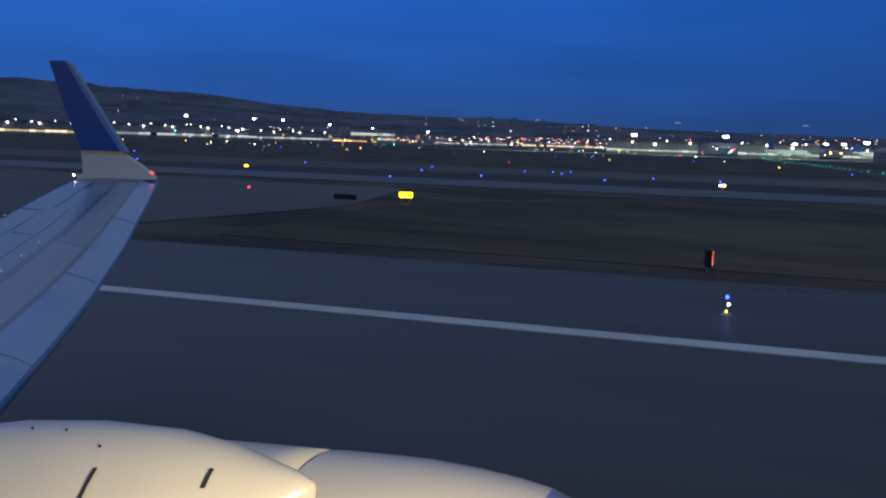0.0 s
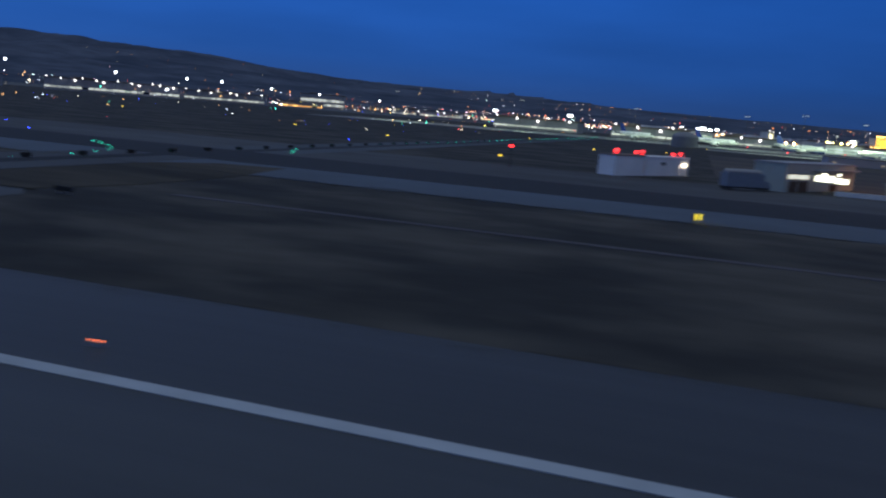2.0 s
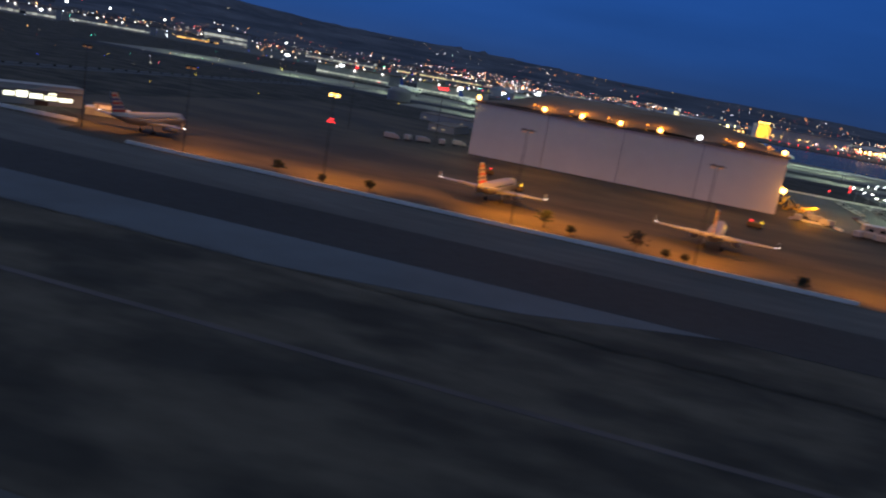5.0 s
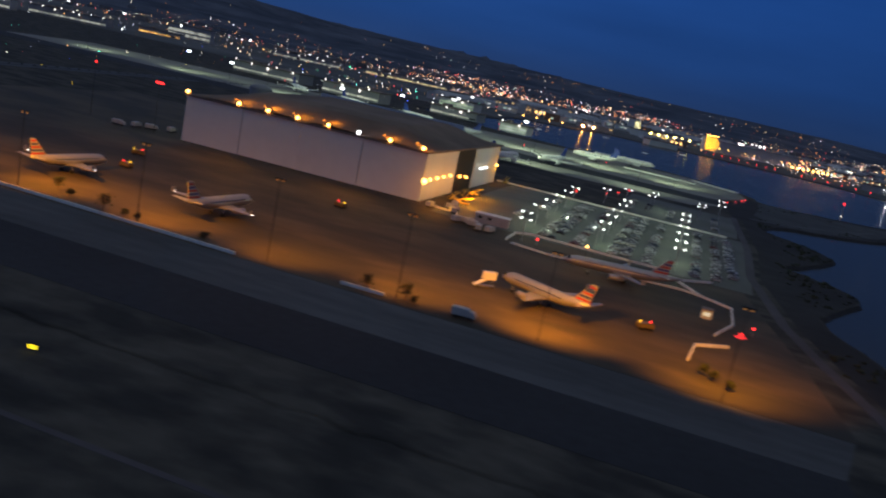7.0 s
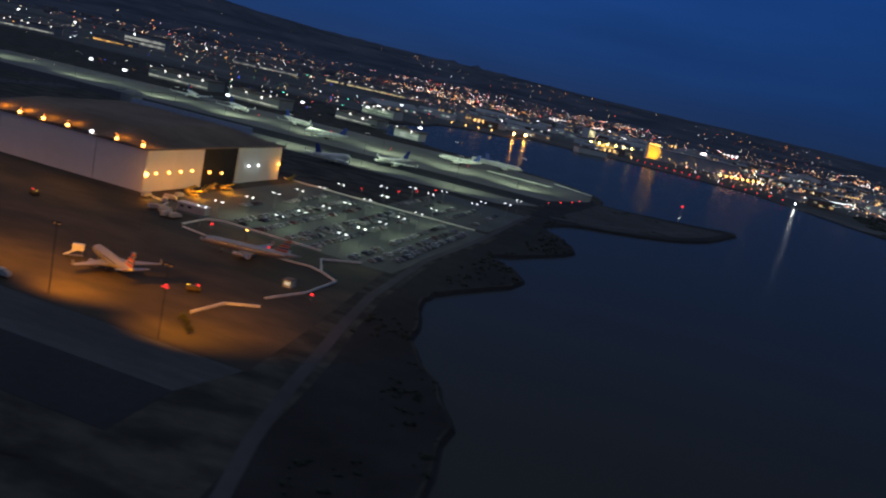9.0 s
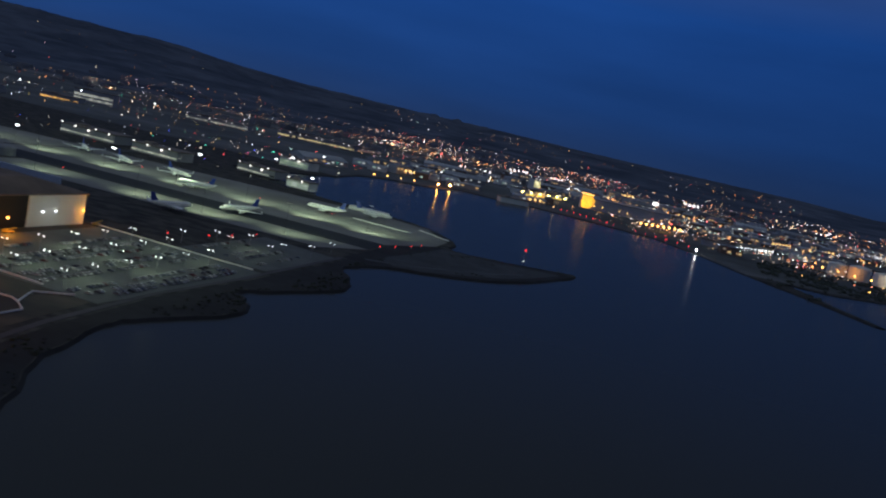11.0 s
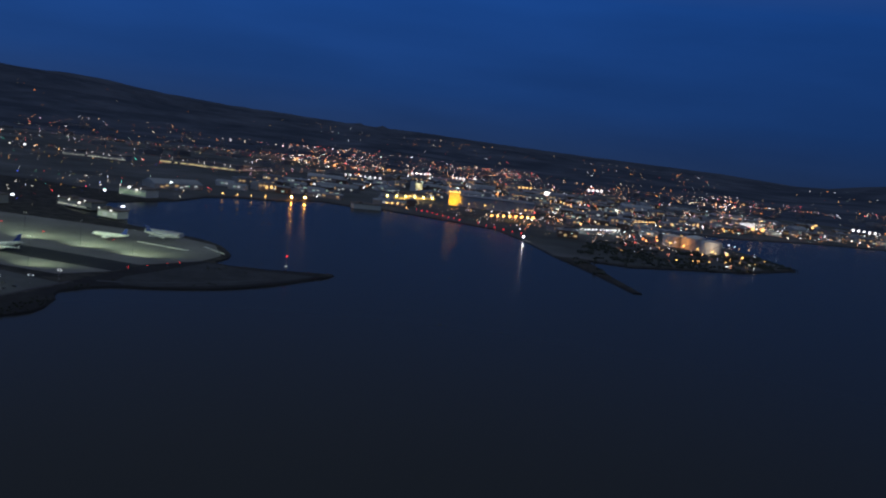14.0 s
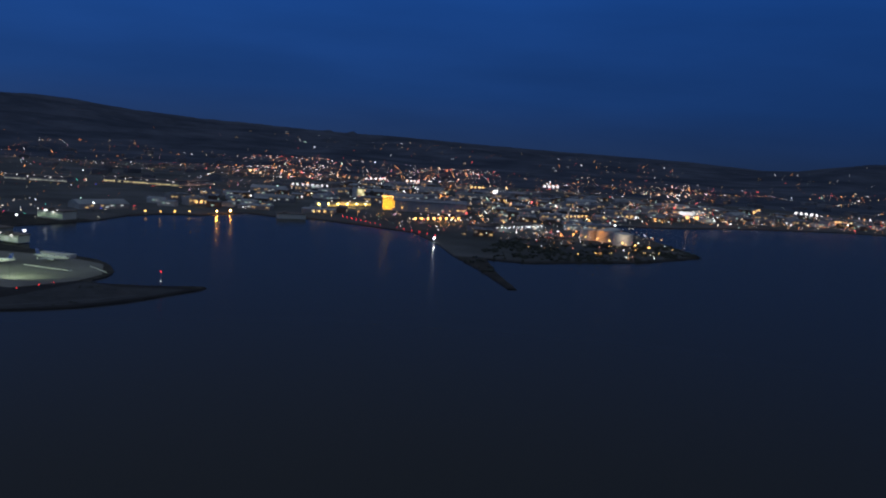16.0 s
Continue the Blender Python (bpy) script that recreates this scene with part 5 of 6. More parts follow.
# masts and spots added to fill in the glow of the town's streets
for x, y, e, tint in ((262, 1012, 26000, (1.0, 0.6, 0.15)), (412, 905, 16000, (1.0, 0.5, 0.08)), (130, 1340, 30000, (1.0, 0.7, 0.5)), (370, 1545, 36000, (1.0, 0.75, 0.6)), (560, 1175, 14000, SODIUM),
                      (735, 1450, 26000, (1.0, 0.9, 0.8)), (60, 1730, 40000, (1.0, 0.8, 0.7)), (480, 1900, 45000, (1.0, 0.6, 0.3)), (900, 1640, 36000, (1.0, 0.6, 0.3)), (-60, 1160, 20000, (1.0, 0.6, 0.4))):
    mast(x, y, 15, SHADED_WHITE, "town high masts", 3, 0.5, "added mast carrying a fill light over a town yard")
    lamp("town_high_mast_light", "SPOT", (x, y, 14.2), e * 1.2, tint, (x, y + 3, 0), wide=146, blend=0.7, size=1.5)


# ---- wing and engine of the departing jetliner, at the start of its run ----
S, EYE = 0.46, Vector((45.34, 0.0, 2.73))
# the sky's blue reflection on the grey wing is put into these base colours
WING_SKY_BLUE = material("wing_sky_blue_tint", (0.085, 0.165, 0.345), 0.24, vary=0.06, grain=2.5, patch=0.6, spec=1.0)
WING_MID = material("wing_mid_sky_tint", (0.135, 0.185, 0.31), 0.34, vary=0.10, grain=3, patch=0.8, spec=0.8)
SLAT_BLUE = material("slat_sky_tint", (0.10, 0.20, 0.44), 0.22, vary=0.06, grain=3, patch=0.6, spec=1.0)
WING_DARK = material("dark_blue_seam", (0.05, 0.085, 0.19), 0.26, vary=0.08, grain=2.5, patch=0.6, spec=1.0)
NACELLE_PAINT = material("nacelle_pale_paint", (0.50, 0.48, 0.44), 0.33, vary=0.05, grain=4, patch=1.2, spec=0.5)
LIP_METAL = material("polished_intake_metal", (0.62, 0.64, 0.67), 0.28, 0.9, vary=0.12, grain=9, patch=2)
LIVERY_BLUE = material("winglet_blue_paint", (0.015, 0.045, 0.22), 0.25, vary=0.05, grain=3, spec=0.5)
LIVERY_GOLD = material("winglet_gold_stripe", (0.62, 0.40, 0.12), 0.3, vary=0.05, grain=3)


def at_wing(f, o, u):
    """Metres ahead of, out from and above the eye, in the aircraft."""
    return (f * S, o * S, u * S)


def lerp_table(rows, o):
    for (a, *p), (c, *q) in zip(rows, rows[1:]):
        if a <= o <= c:
            k = (o - a) / (c - a)
            return [x + (y - x) * k for x, y in zip(p, q)]


# out, leading edge, trailing edge, height of leading edge, height of trailing edge
WING = [(0.9, -3.6, -10.2, -3.05, -2.75), (3.3, -4.84, -10.2, -2.98, -2.66), (6.5, -6.47, -10.4, -2.78, -2.46), (8.2, -7.34, -10.95, -2.63, -2.28), (9.8, -8.16, -11.43, -2.46, -2.06),
        (12.1, -9.32, -12.13, -2.02, -1.70), (13.3, -9.95, -12.5, -1.72, -1.47), (14.6, -10.6, -12.9, -1.36, -1.22), (15.6, -11.11, -13.2, -1.06, -1.06)]


def on_wing(o, c, lift=0.0):
    le, te, ule, ute = lerp_table(WING, o)
    chord = le - te
    arch = 0.17 * c ** 0.5 * (1 - c)
    return at_wing(le - chord * c, o, ule + (ute - ule) * c + arch * chord * 0.45 + lift)


def patch_on_wing(o0, o1, c0, c1, lift, no=8, nc=3):
    v = [on_wing(o0 + (o1 - o0) * i / no, c0 + (c1 - c0) * j / nc, lift) for i in range(no + 1) for j in range(nc + 1)]
    v += [on_wing(o0 + (o1 - o0) * i / no, c0 + (c1 - c0) * j / nc, lift - 0.03) for i in range(no + 1) for j in range(nc + 1)]
    w, k, f = nc + 1, (no + 1) * (nc + 1), []
    for i in range(no):
        for j in range(nc):
            q = (i * w + j, (i + 1) * w + j, (i + 1) * w + j + 1, i * w + j + 1)
            f += [q, tuple(a + k for a in q[::-1])]
    edge = [i * w for i in range(no + 1)] + [no * w + j for j in range(1, nc + 1)] + [i * w + nc for i in range(no - 1, -1, -1)] + [j for j in range(nc - 1, 0, -1)]
    f += [(edge[i], edge[i - 1], edge[i - 1] + k, edge[i] + k) for i in range(len(edge))]
    return v, f


def plate(points, thick):
    """A flat plate from corners in metres of the aircraft, its thickness outwards."""
    n = len(points)
    v = [at_wing(f, o - thick / 2, u) for f, o, u in points] + [at_wing(f, o + thick / 2, u) for f, o, u in points]
    return v, [tuple(range(n)), tuple(range(n, 2 * n))[::-1]] + [(i, i + n, (i + 1) % n + n, (i + 1) % n) for i in range(n)]


TAB_WHITE = material("tab_white_paint", (0.8, 0.8, 0.78), 0.5, vary=0.05, grain=6)


def departing_jet():
    jet = thing("jetliner_wing", "jetliner wing tinted with sky blue, blue winglet and lit engine over the runway", "aircraft", place=tuple(EYE))
    rings = []
    for o, *_ in WING:
        le, te, ule, ute = lerp_table(WING, o)
        top = [on_wing(o, c) for c in (0.0, 0.02, 0.08, 0.2, 0.4, 0.6, 0.8, 1.0)]
        low = [on_wing(o, c, -0.05 * (le - te) * (1 - c) ** 0.5 - 0.03) for c in (0.85, 0.6, 0.35, 0.12, 0.03)]
        rings.append(top + low)
    wing = part("wing", tube(rings), WING_SKY_BLUE, jet, smooth=True)
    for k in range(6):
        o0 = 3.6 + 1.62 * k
        part("spoiler", patch_on_wing(o0, o0 + 1.56, 0.60, 0.78, 0.007), WING_SKY_BLUE, wing)
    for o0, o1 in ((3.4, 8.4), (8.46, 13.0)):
        part("flap", patch_on_wing(o0, o1, 0.80, 0.995, 0.006), WING_SKY_BLUE, wing)
    part("aileron", patch_on_wing(13.06, 15.3, 0.74, 0.995, 0.006), WING_SKY_BLUE, wing)
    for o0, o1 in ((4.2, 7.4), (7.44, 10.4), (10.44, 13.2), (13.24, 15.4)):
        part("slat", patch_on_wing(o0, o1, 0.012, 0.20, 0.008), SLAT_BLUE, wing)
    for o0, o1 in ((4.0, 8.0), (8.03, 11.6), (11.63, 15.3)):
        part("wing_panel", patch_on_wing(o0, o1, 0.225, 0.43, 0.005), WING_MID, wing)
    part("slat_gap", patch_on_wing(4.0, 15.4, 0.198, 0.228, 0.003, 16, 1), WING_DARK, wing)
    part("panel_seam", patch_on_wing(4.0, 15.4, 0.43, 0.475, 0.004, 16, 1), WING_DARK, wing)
    for o in (9.2, 9.9, 10.6, 11.3):
        x, y, z = on_wing(o, 0.5, 0.03)
        part("vortex_tab", bulb((x, y, z), 0.011), TAB_WHITE, wing)
    for k in range(9):
        x, y, z = on_wing(9.4 + 0.38 * k, 0.992, 0.02)
        part("edge_fairing", bulb((x, y, z), 0.016), LIP_METAL, wing)
    part("tip_fairing", plate([(-11.2, 15.62, -1.0), (-13.2, 15.62, -1.1), (-13.25, 15.66, -0.96), (-11.3, 15.66, -0.86)], 0.14), NACELLE_PAINT, jet)
    glet = part("winglet", plate([(-13.14, 15.71, -0.95), (-11.25, 15.71, -0.95), (-11.42, 15.74, -0.86), (-11.72, 15.79, -0.68), (-12.1, 15.84, -0.50), (-13.26, 15.84, -0.50)], 0.12), NACELLE_PAINT, jet, "pale base of the winglet")
    part("gold_stripe", plate([(-13.26, 15.845, -0.50), (-12.1, 15.845, -0.50), (-12.16, 15.85, -0.43), (-13.29, 15.85, -0.43)], 0.122), LIVERY_GOLD, glet, "thin gold stripe")
    part("blade", plate([(-13.29, 15.855, -0.43), (-12.24, 15.855, -0.43), (-12.86, 15.99, 0.22), (-14.0, 16.29, 1.55), (-14.08, 16.30, 1.62), (-14.5, 16.30, 1.62), (-13.9, 16.05, 0.56)], 0.11), LIVERY_BLUE, glet, "deep blue winglet blade")
    part("leading_edge", plate([(-12.22, 15.855, -0.43), (-12.08, 15.855, -0.43), (-12.70, 15.99, 0.24), (-13.90, 16.29, 1.56), (-14.0, 16.29, 1.56), (-12.84, 15.99, 0.22)], 0.13), WING_SKY_BLUE, glet, "bare metal leading edge")
    part("red_navigation_lamp", bulb(at_wing(-11.30, 15.62, -0.86), 0.016), GLOW_RED, jet)
    part("white_tail_lamp", bulb(at_wing(-13.3, 15.55, -0.98), 0.013), glow("white_strobe", (1.0, 0.85, 0.75), 4), jet)
    engine = part("fan_cowl", tube([[at_wing(f, 3.3 + r * math.cos(a), -2.5 + r * math.sin(a)) for a in [2 * math.pi * i / 48 for i in range(48)]]
                                    for f, r in ((-1.60, 1.022), (-1.8, 1.015), (-2.2, 0.995), (-2.8, 0.94), (-3.6, 0.80))]), NACELLE_PAINT, jet, smooth=True)
    part("intake_cowl", tube([[at_wing(f, 3.3 + r * math.cos(a), -2.5 + r * math.sin(a)) for a in [2 * math.pi * i / 48 for i in range(48)]]
                              for f, r in ((-0.50, 0.990), (-0.65, 1.015), (-0.85, 1.035), (-1.1, 1.045), (-1.35, 1.038), (-1.585, 1.026))], False), NACELLE_PAINT, engine, smooth=True)
    part("cowl_seam", tube([[at_wing(f, 3.3 + 1.0185 * math.cos(a), -2.5 + 1.0185 * math.sin(a)) for a in [2 * math.pi * i / 48 for i in range(48)]] for f in (-1.57, -1.61)], False), WING_DARK, engine)
    part("intake_lip", tube([[at_wing(f, 3.3 + r * math.cos(a), -2.5 + r * math.sin(a)) for a in [2 * math.pi * i / 48 for i in range(48)]]
                             for f, r in ((-0.50, 0.989), (-0.40, 0.955), (-0.30, 0.905), (-0.22, 0.84), (-0.20, 0.79), (-0.24, 0.75), (-0.5, 0.74), (-1.2, 0.78))], False), LIP_METAL, engine, smooth=True)
    part("fan", tube([[at_wing(f, 3.3 + r * math.cos(a), -2.5 + r * math.sin(a)) for a in [2 * math.pi * i / 24 for i in range(24)]] for f, r in ((-1.15, 0.77), (-1.1, 0.25), (-0.8, 0.03))]), BLACK, engine)
    rows = [(-1.375, 0.012, -1.405, -1.42), (-1.41, 0.055, -1.385, -1.45), (-1.47, 0.11, -1.365, -1.49), (-1.58, 0.19, -1.345, -1.57), (-1.79, 0.32, -1.305, -1.66), (-2.07, 0.43, -1.28, -1.76), (-2.5, 0.52, -1.30, -1.85), (-2.97, 0.56, -1.36, -1.95), (-3.6, 0.58, -1.5, -2.1), (-5.2, 0.5, -2.3, -2.8)]

    def skin(f, angle, out=0.0):
        w, top, low = lerp_table([(-a, c, d, e) for a, c, d, e in rows], -f)
        return at_wing(f, 2.95 - (w + out) * math.cos(radians(angle)), low + (top - low + out) * math.sin(radians(angle)))

    pylon = part("pylon_fairing", tube([[skin(f, a) for a in range(0, 181, 12)] + [at_wing(f, 2.95 + w * 0.6, low - 0.06), at_wing(f, 2.95 - w * 0.6, low - 0.06)] for f, w, _, low in rows]), NACELLE_PAINT, jet, smooth=True)
    for f, a0, a1 in ((-1.77, 48, 64), (-2.24, 42, 58)):
        v = [skin(f + df, a0 + (a1 - a0) * k / 4, out) for out in (0.006, -0.02) for k in range(5) for df in (-0.009, 0.009)]
        faces = [(2 * k, 2 * k + 1, 2 * k + 3, 2 * k + 2) for k in range(4)] + [(10 + 2 * k, 12 + 2 * k, 13 + 2 * k, 11 + 2 * k) for k in range(4)]
        part("vent_slot", (v, faces), BLACK, pylon, "dark vent slot")
    for f, a in ((-2.55, 84), (-2.3, 72), (-2.75, 86)):
        x, y, z = skin(f, a, 0.004)
        part("rivet_mark", bulb((x, y, z), 0.003), BLACK, pylon)


departing_jet()
lamp("wing_inspection_light", "SPOT", tuple(EYE + Vector(at_wing(1.2, 0.5, -0.5))), 165, (1.0, 0.76, 0.42), tuple(EYE + Vector(at_wing(-2.6, 4.5, -2.0))), wide=165, blend=0.5, size=0.02)


# ---- lights of the town ----
def scatter(name, spots, stops, strength, label):
    return setting(name, joined(*[gem(c, r * 0.88, 0.9) for *c, r in spots]), glow_mixed(name, stops, strength), label, "lights", kind="stuff")


WARM = [(0.0, (1.0, 0.30, 0.07)), (0.20, (1.0, 0.48, 0.17)), (0.40, (1.0, 0.74, 0.46)), (0.56, (0.95, 0.95, 1.0)), (0.80, (1.0, 0.10, 0.08)), (0.90, (0.66, 1.0, 0.80)), (0.95, (1.0, 0.62, 0.80))]
rng = random.Random(7)


def town_spots(count, az, far, size, lift, lean=1.5):
    spots = []
    while len(spots) < count:
        a, d = radians(rng.uniform(*az)), far[0] + (far[1] - far[0]) * rng.random() ** lean
        x, y = 420 - d * math.sin(a), d * math.cos(a)
        crowd = noise.noise(Vector((x * 0.004, y * 0.002, 3.7))) + 0.5 * noise.noise(Vector((x * 0.013, y * 0.008, 1.7)))
        if (math.degrees(a) < 9 or d > 1600 or rng.random() < 0.35) and (math.degrees(a) < 22 or rng.random() < 0.32) and on_land(x, y) and (y > 580 or x < -150) and crowd + 0.30 > rng.random() * 0.8:
            spots.append((x, y, hill_at(x, y) + rng.uniform(*lift), d * size * rng.uniform(0.6, 1.35)))
    return spots


def street_spots(count, az, far, size):
    spots = []
    for _ in range(count):
        a, d = radians(rng.uniform(*az)), rng.uniform(*far)
        x, y, way, gap = 420 - d * math.sin(a), d * math.cos(a), radians(rng.choice((18, 22, 26, 108, 112, 60))), rng.uniform(9, 20)
        for k in range(rng.randint(6, 18)):
            px, py = x + math.cos(way) * gap * k, y + math.sin(way) * gap * k
            if on_land(px, py) and py > 600 and (math.degrees(a) < 24 or gap > 15):
                spots.append((px, py, hill_at(px, py) + 4, d * size * rng.uniform(0.8, 1.2)))
    return spots


scatter("town_lights", town_spots(3000, (50, -34), (790, 2600), 0.00046, (2, 7), 1.2), WARM, 6.5, "scattered orange and white street lights of the town")
scatter("street_lights", street_spots(120, (46, -30), (900, 2400), 0.00046), WARM, 5.0, "lines of street lights through the town")
scatter("waterfront_lights", town_spots(300, (22, -14), (850, 1900), 0.00085, (3, 7)), WARM, 9, "bright street and yard lights along the waterfront")
scatter("eastern_lights", town_spots(420, (-5, -26), (1180, 2500), 0.00052, (2, 7), 1.0), WARM, 6.0, "street lights along the eastern shore of the bay")
scatter("hillside_lights", town_spots(330, (46, -30), (2300, 3700), 0.00055, (2, 7), 1.0), WARM, 2.6, "small house lights up the dark hillsides")
yard = []
while len(yard) < 230:
    x, y = rng.uniform(390, 760), rng.uniform(850, 1450)
    if on_land(x, y) and noise.noise(Vector((x * 0.012, y * 0.008, 8.1))) + 0.3 > rng.random() * 0.8:
        yard.append((x, y, rng.uniform(3, 7), y * 0.0008 * rng.uniform(0.5, 1.2)))
while len(yard) < 285:
    x, y = rng.uniform(530, 680), rng.uniform(690, 860)
    if on_land(x, y):
        yard.append((x, y, rng.uniform(2, 4), y * 0.0007 * rng.uniform(0.5, 1.2)))
scatter("yard_lights", yard, [(0.0, (1.0, 0.45, 0.12)), (0.32, (1.0, 0.80, 0.50)), (0.55, (0.85, 1.0, 0.92)), (0.85, (1.0, 0.25, 0.12))], 7, "bright yard and wharf lights behind the point")
freeway = [(-430 + 3.6 * k + rng.uniform(-3, 3), 1590 + 9.6 * k + rng.uniform(-6, 6), hill_at(-430 + 3.6 * k, 1590 + 9.6 * k) + rng.uniform(5, 8), rng.uniform(0.7, 1.3)) for k in range(50)]
freeway += [(-560 + 17 * k + rng.uniform(-3, 3), 1660 + 2.2 * k + rng.uniform(-6, 6), 6 + rng.uniform(0, 3), rng.uniform(0.5, 1.1)) for k in range(0, 64, 2)]
scatter("freeway_lights", freeway, [(0.0, (1.0, 0.30, 0.05)), (0.45, (1.0, 0.06, 0.04)), (0.62, (1.0, 0.85, 0.6))], 6, "line of lamps and car lights on a freeway")


def town_blocks():
    """The town behind its waterfront, too far off to tell one house from the next."""
    shapes = []
    while len(shapes) < 420:
        a, d = radians(rng.uniform(56, -34)), rng.uniform(1250, 2400)
        x, y = 420 - d * math.sin(a), d * math.cos(a)
        w = rng.uniform(10, 34)
        if on_land(x, y) and on_land(x + w, y - 20) and on_land(x - w, y - w) and y > 1200:
            z, high = hill_at(x, y), rng.uniform(3, 9)
            m = pose(x, y, z, 0, 0, rng.choice((20, 110, 60)))
            shapes += [tilted(box((-w / 2, -w / 3, -3), (w / 2, w / 3, high)), m), tilted(box((-w / 4, -w / 8, high), (w / 8, w / 6, high + 1.2)), m)]
    return joined(*shapes)


def field_spots():
    spots = []
    for _ in range(230):
        x, y = rng.uniform(-470, -110), rng.uniform(430, 1150)
        if x < -470 + (y - 430) * 0.9 + 110:
            spots.append((x, y, rng.uniform(1, 6), math.hypot(x, y) * 0.00075 * rng.uniform(0.6, 1.5)))
    for _ in range(150):
        x, y = rng.uniform(-60, 150), rng.uniform(450, 760)
        if on_land(x, y):
            spots.append((x, y, rng.uniform(1, 6), math.hypot(x - 200, y) * 0.00075 * rng.uniform(0.6, 1.4)))
    for _ in range(60):
        x, y = rng.uniform(-150, 60), rng.uniform(150, 420)
        spots.append((x, y, 0.8, math.hypot(x - 150, y) * 0.0007))
    return spots


COOL = [(0.0, (1.0, 0.86, 0.60)), (0.30, (0.88, 0.95, 1.0)), (0.52, (1.0, 0.42, 0.10)), (0.70, (1.0, 0.06, 0.05)), (0.82, (0.1, 1.0, 0.6)), (0.88, (0.05, 0.1, 1.0)), (0.94, (1.0, 0.75, 0.1))]
scatter("airport_lights", field_spots(), COOL, 5, "many small white, amber, red and green lights across the airport")

setting("town_buildings", town_blocks(), TOWN, "low dim town and industrial buildings", "buildings", kind="stuff")

# the buildings along the waterfront, one by one
PALE_WALL = material("pale_rendered_wall", (0.46, 0.45, 0.43), 0.85, vary=0.2, grain=0.3, patch=0.05, second=(0.34, 0.33, 0.32), random_tint=0.25)
BROWN_WALL = material("brown_brick_wall", (0.24, 0.17, 0.13), 0.9, vary=0.2, grain=0.4, patch=0.05, random_tint=0.2)
FLAT_ROOF = material("pale_flat_roof", (0.40, 0.42, 0.44), 0.85, vary=0.25, grain=0.2, patch=0.03, second=(0.26, 0.28, 0.30), random_tint=0.35)
PANES = [glow("town_window_amber", (1.0, 0.62, 0.25), 0.8), glow("town_window_white", (0.95, 0.97, 0.9), 0.7), glow("town_window_green", (0.75, 1.0, 0.8), 0.5), DIM_PANE]


def town_building(size, wall, label, panes, pitched=False):
    w, d, h = size
    t = thing("town_building", label, "building", "waterfront buildings")
    part("wall", box((-w / 2, -d / 2, -2.5), (w / 2, d / 2, h)), wall, t)
    if pitched:
        v = [(-w / 2 - 0.5, -d / 2 - 0.5, h), (w / 2 + 0.5, -d / 2 - 0.5, h), (w / 2 + 0.5, d / 2 + 0.5, h), (-w / 2 - 0.5, d / 2 + 0.5, h), (-w / 2 - 0.5, 0, h + d * 0.16), (w / 2 + 0.5, 0, h + d * 0.16)]
        part("roof", (v, [(3, 2, 1, 0), (0, 1, 5, 4), (2, 3, 4, 5), (1, 2, 5), (3, 0, 4)]), FLAT_ROOF, t)
    else:
        part("roof", joined(box((-w / 2 - 0.3, -d / 2 - 0.3, h), (w / 2 + 0.3, d / 2 + 0.3, h + 0.5)), box((-w * 0.3, -d * 0.2, h + 0.5), (-w * 0.12, d * 0.15, h + 1.9)),
                            box((w * 0.1, -d * 0.1, h + 0.5), (w * 0.28, d * 0.2, h + 1.4))), FLAT_ROOF, t)
    bays, pick = max(2, int(w / 5)), random.Random(int(w * 13 + d))
    for k in range(bays):
        if pick.random() < 0.6:
            x0, x1, z0 = -w / 2 + w * (k + 0.2) / bays, -w / 2 + w * (k + 0.8) / bays, h * pick.choice((0.25, 0.55))
            part("window", box((x0, -d / 2 - 0.15, z0), (x1, -d / 2 + 0.02, z0 + min(1.6, h * 0.25))), pick.choice(panes), t)
    return t


KINDS = [((38, 24, 4.5), PALE_WALL, "low pale warehouse with a flat roof and lit bays", PANES[:2], False), ((54, 26, 5), PALE_WALL, "long pale warehouse with a shallow pitched roof", PANES[:2], True),
         ((20, 14, 7), BROWN_WALL, "brown brick office block with a few lit windows", PANES, False), ((26, 15, 9), PALE_WALL, "taller pale block with lit windows", PANES[:2], False),
         ((14, 10, 5), WALL_GREY, "small grey workshop with a flat roof", PANES, False), ((20, 12, 5), WALL_WHITE, "white shed with a pitched roof", PANES[1:3], True),
         ((44, 30, 5.5), WALL_GREY, "broad grey store with a flat roof", PANES[1:], False), ((16, 11, 7), BROWN_WALL, "brown brick house row with a pitched roof", PANES, True)]
taken = [(340, 1040, 95), (410, 900, 60), (350, 930, 60), (420, 1010, 40), (190, 800, 40), (250, 1030, 62), (500, 890, 60), (600, 870, 40), (253, 812, 22), (205, 1205, 20), (-40, 1165, 70), (715, 1410, 40)]
protos, built = [], 0
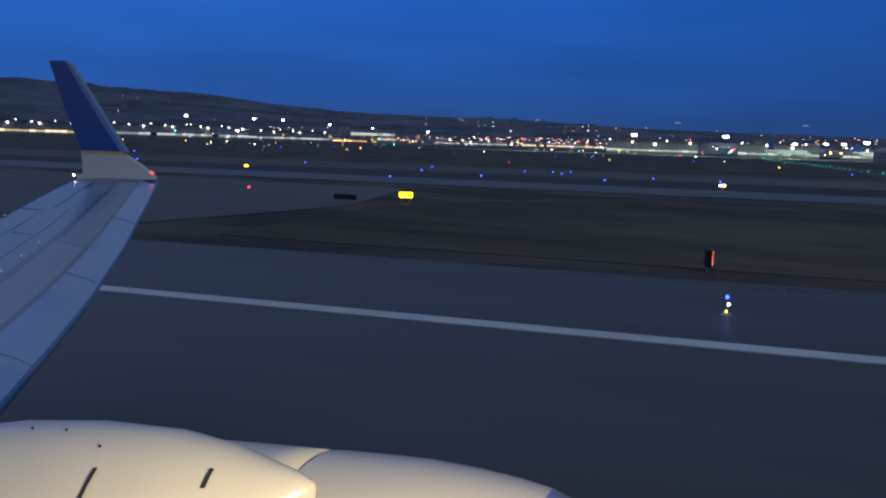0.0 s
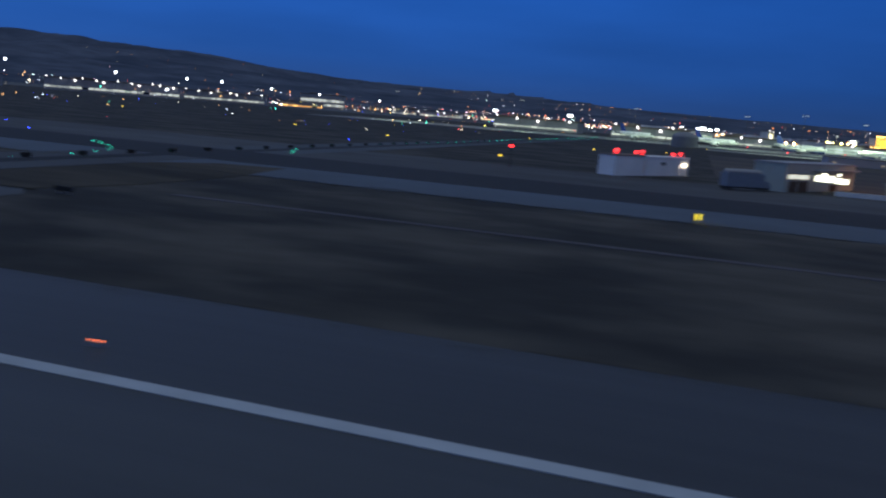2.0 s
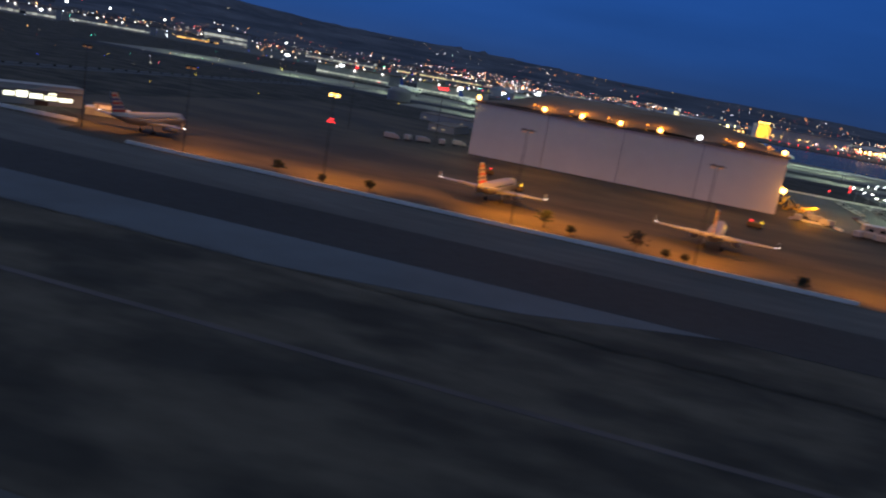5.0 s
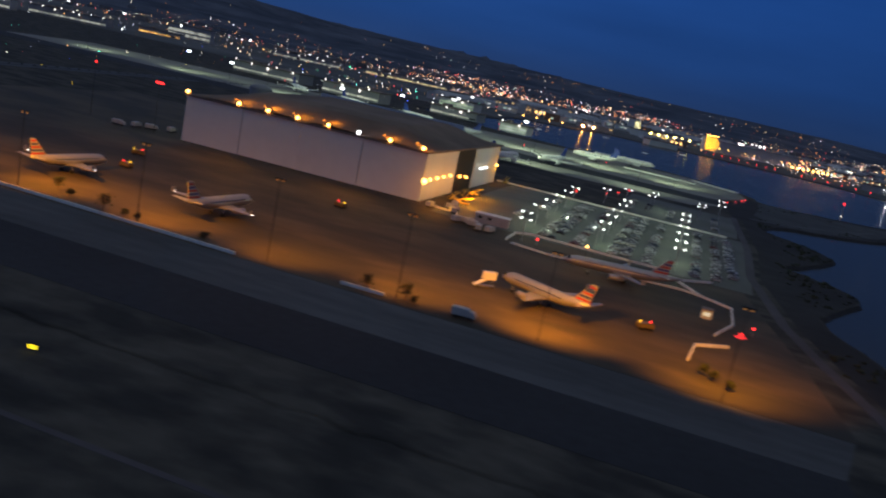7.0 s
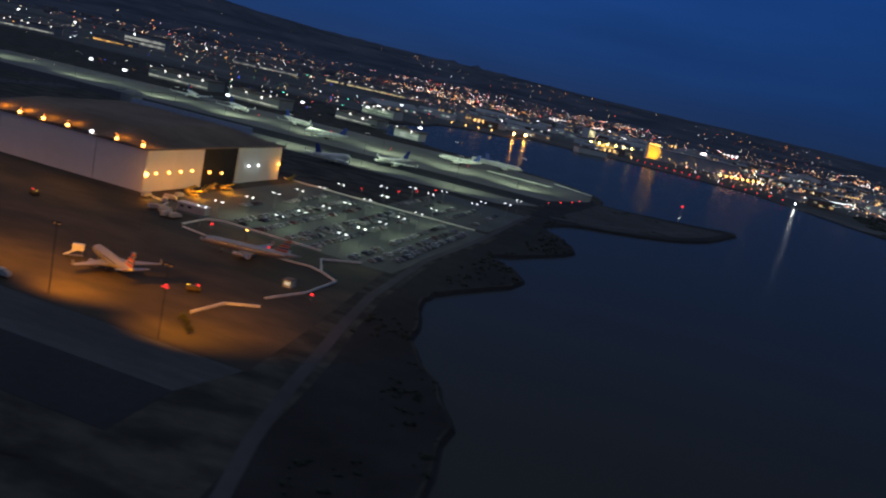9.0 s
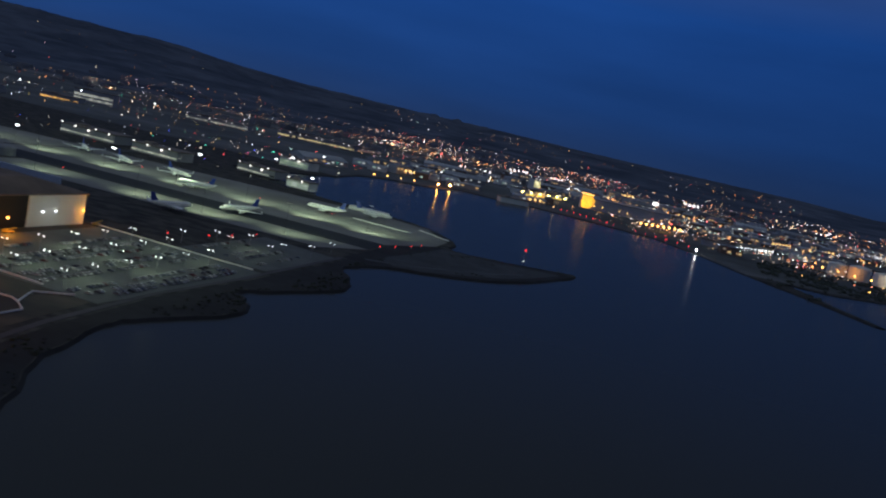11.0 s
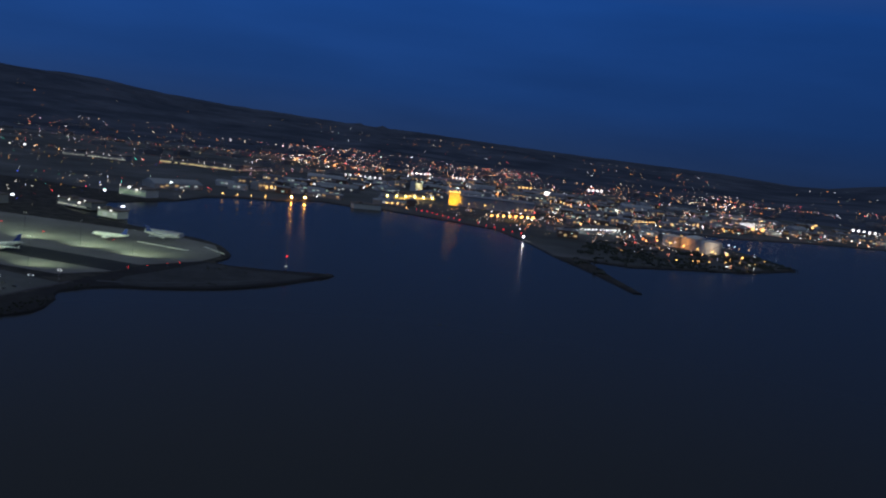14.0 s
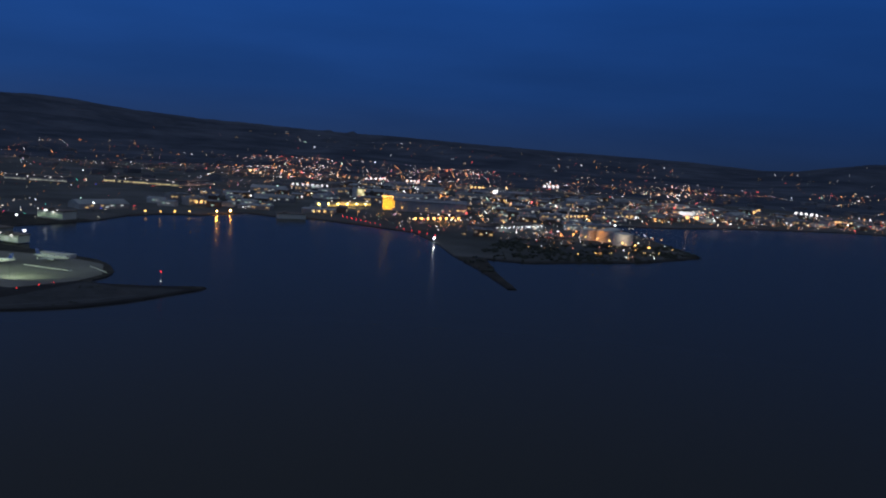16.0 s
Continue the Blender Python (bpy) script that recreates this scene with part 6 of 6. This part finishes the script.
while built < 250:
    a, d = radians(rng.uniform(26, -22)), 800 + 900 * rng.random() ** 1.3
    x, y = 420 - d * math.sin(a), d * math.cos(a)
    k = rng.randrange(len(KINDS))
    r = KINDS[k][0][0] * 0.62
    if y > 690 and x > 60 and (x < 480 or y > 890) and on_land(x, y - 75) and on_land(x + 45, y - 60) and on_land(x - 45, y - 60) and all(on_land(x + r * p, y + r * q) for p, q in ((1, 0), (-1, 0), (0, 1), (0, -1), (0.7, -0.7), (-0.7, -0.7))) and all(math.hypot(x - u, y - v) > r + w for u, v, w in taken):
        m = pose(x, y, hill_at(x, y) if math.hypot(x - 300, y) > 1900 else 0.03, 0, 0, 14 + rng.choice((0, 0, 0, 46, 90)) + rng.uniform(-4, 4))
        taken.append((x, y, r))
        built += 1
        if len(protos) < len(KINDS):
            protos.append(town_building(*KINDS[len(protos)]))
            protos[-1].matrix_world = m
        else:
            copy_thing(protos[k], m)


def scrub(count, inside, size, seed):
    """Low bushes, each a handful of leaf clumps."""
    r, shapes = random.Random(seed), []
    while len(shapes) < count * 4:
        x, y = r.uniform(*inside[0]), r.uniform(*inside[1])
        if on_land(x, y) and noise.noise(Vector((x * 0.05, y * 0.05, 1.5))) > r.uniform(-0.3, 0.35) and inside[2](x, y):
            big = r.uniform(*size)
            for _ in range(4):
                shapes.append(tilted(gem((0, 0, 0), big * r.uniform(0.4, 0.8), 0.6), pose(x + r.uniform(-big, big), y + r.uniform(-big, big), big * r.uniform(0.2, 0.5), r.uniform(0, 180), r.uniform(0, 90), 0)))
    return joined(*shapes)


setting("point_scrub", scrub(700, ((500, 690), (570, 860), lambda x, y: y > 640 or x < 560), (0.8, 2.4), 21), SCRUB, "grey-green scrub and bushes on the low point", "scrub", kind="stuff")
setting("shore_scrub", scrub(300, ((317, 392), (60, 402), lambda x, y: x > 322 + 14 * (y < 110) and (y < 290 or noise.noise(Vector((x * 0.08, y * 0.08, 6))) > 0.2)), (0.2, 0.6), 22), TREE_LEAF, "dark low scrub along the marshy shore", "scrub", kind="stuff")


def tufts(seed):
    """Dry grass that creeps over the edges of the paving."""
    r, v, f = random.Random(seed), [], []

    def tuft(x, y):
        for _ in range(5):
            a, long, lean = r.uniform(0, 6.28), r.uniform(0.02, 0.05), r.uniform(0.12, 0.28)
            bx, by, w = x + r.uniform(-0.12, 0.12), y + r.uniform(-0.08, 0.08), 0.035
            k = len(v)
            v.extend(((bx - w * math.sin(a), by + w * math.cos(a), 0.0), (bx + w * math.sin(a), by - w * math.cos(a), 0.0), (bx + lean * math.cos(a), by + lean * math.sin(a), long)))
            f.append((k, k + 1, k + 2))

    for _ in range(9000):
        x = r.uniform(10, 318)
        creep = noise.noise(Vector((x * 0.35, 0, 4))) * 0.5
        if x < 59 or x > 92:
            tuft(x, 17.9 + creep - abs(r.gauss(0, 0.25)))
        tuft(x, 50.1 + noise.noise(Vector((x * 0.3, 7, 4))) * 0.8 + abs(r.gauss(0, 0.4)))
    for (x0, y0), (x1, y1) in (((60.2, 17.9), (61.2, 26)), ((62.2, 28.4), (69.6, 32.6)), ((91.4, 17.9), (88.1, 26)), ((86.6, 32.2), (79.8, 32.2))):
        for _ in range(500):
            k = r.random()
            tuft(x0 + (x1 - x0) * k + r.gauss(0, 0.3), y0 + (y1 - y0) * k + r.gauss(0, 0.2))
    return v, f


setting("edge_grass", tufts(31), GRASS, "tufts of dry grass along the paving edges", "grass", kind="stuff")
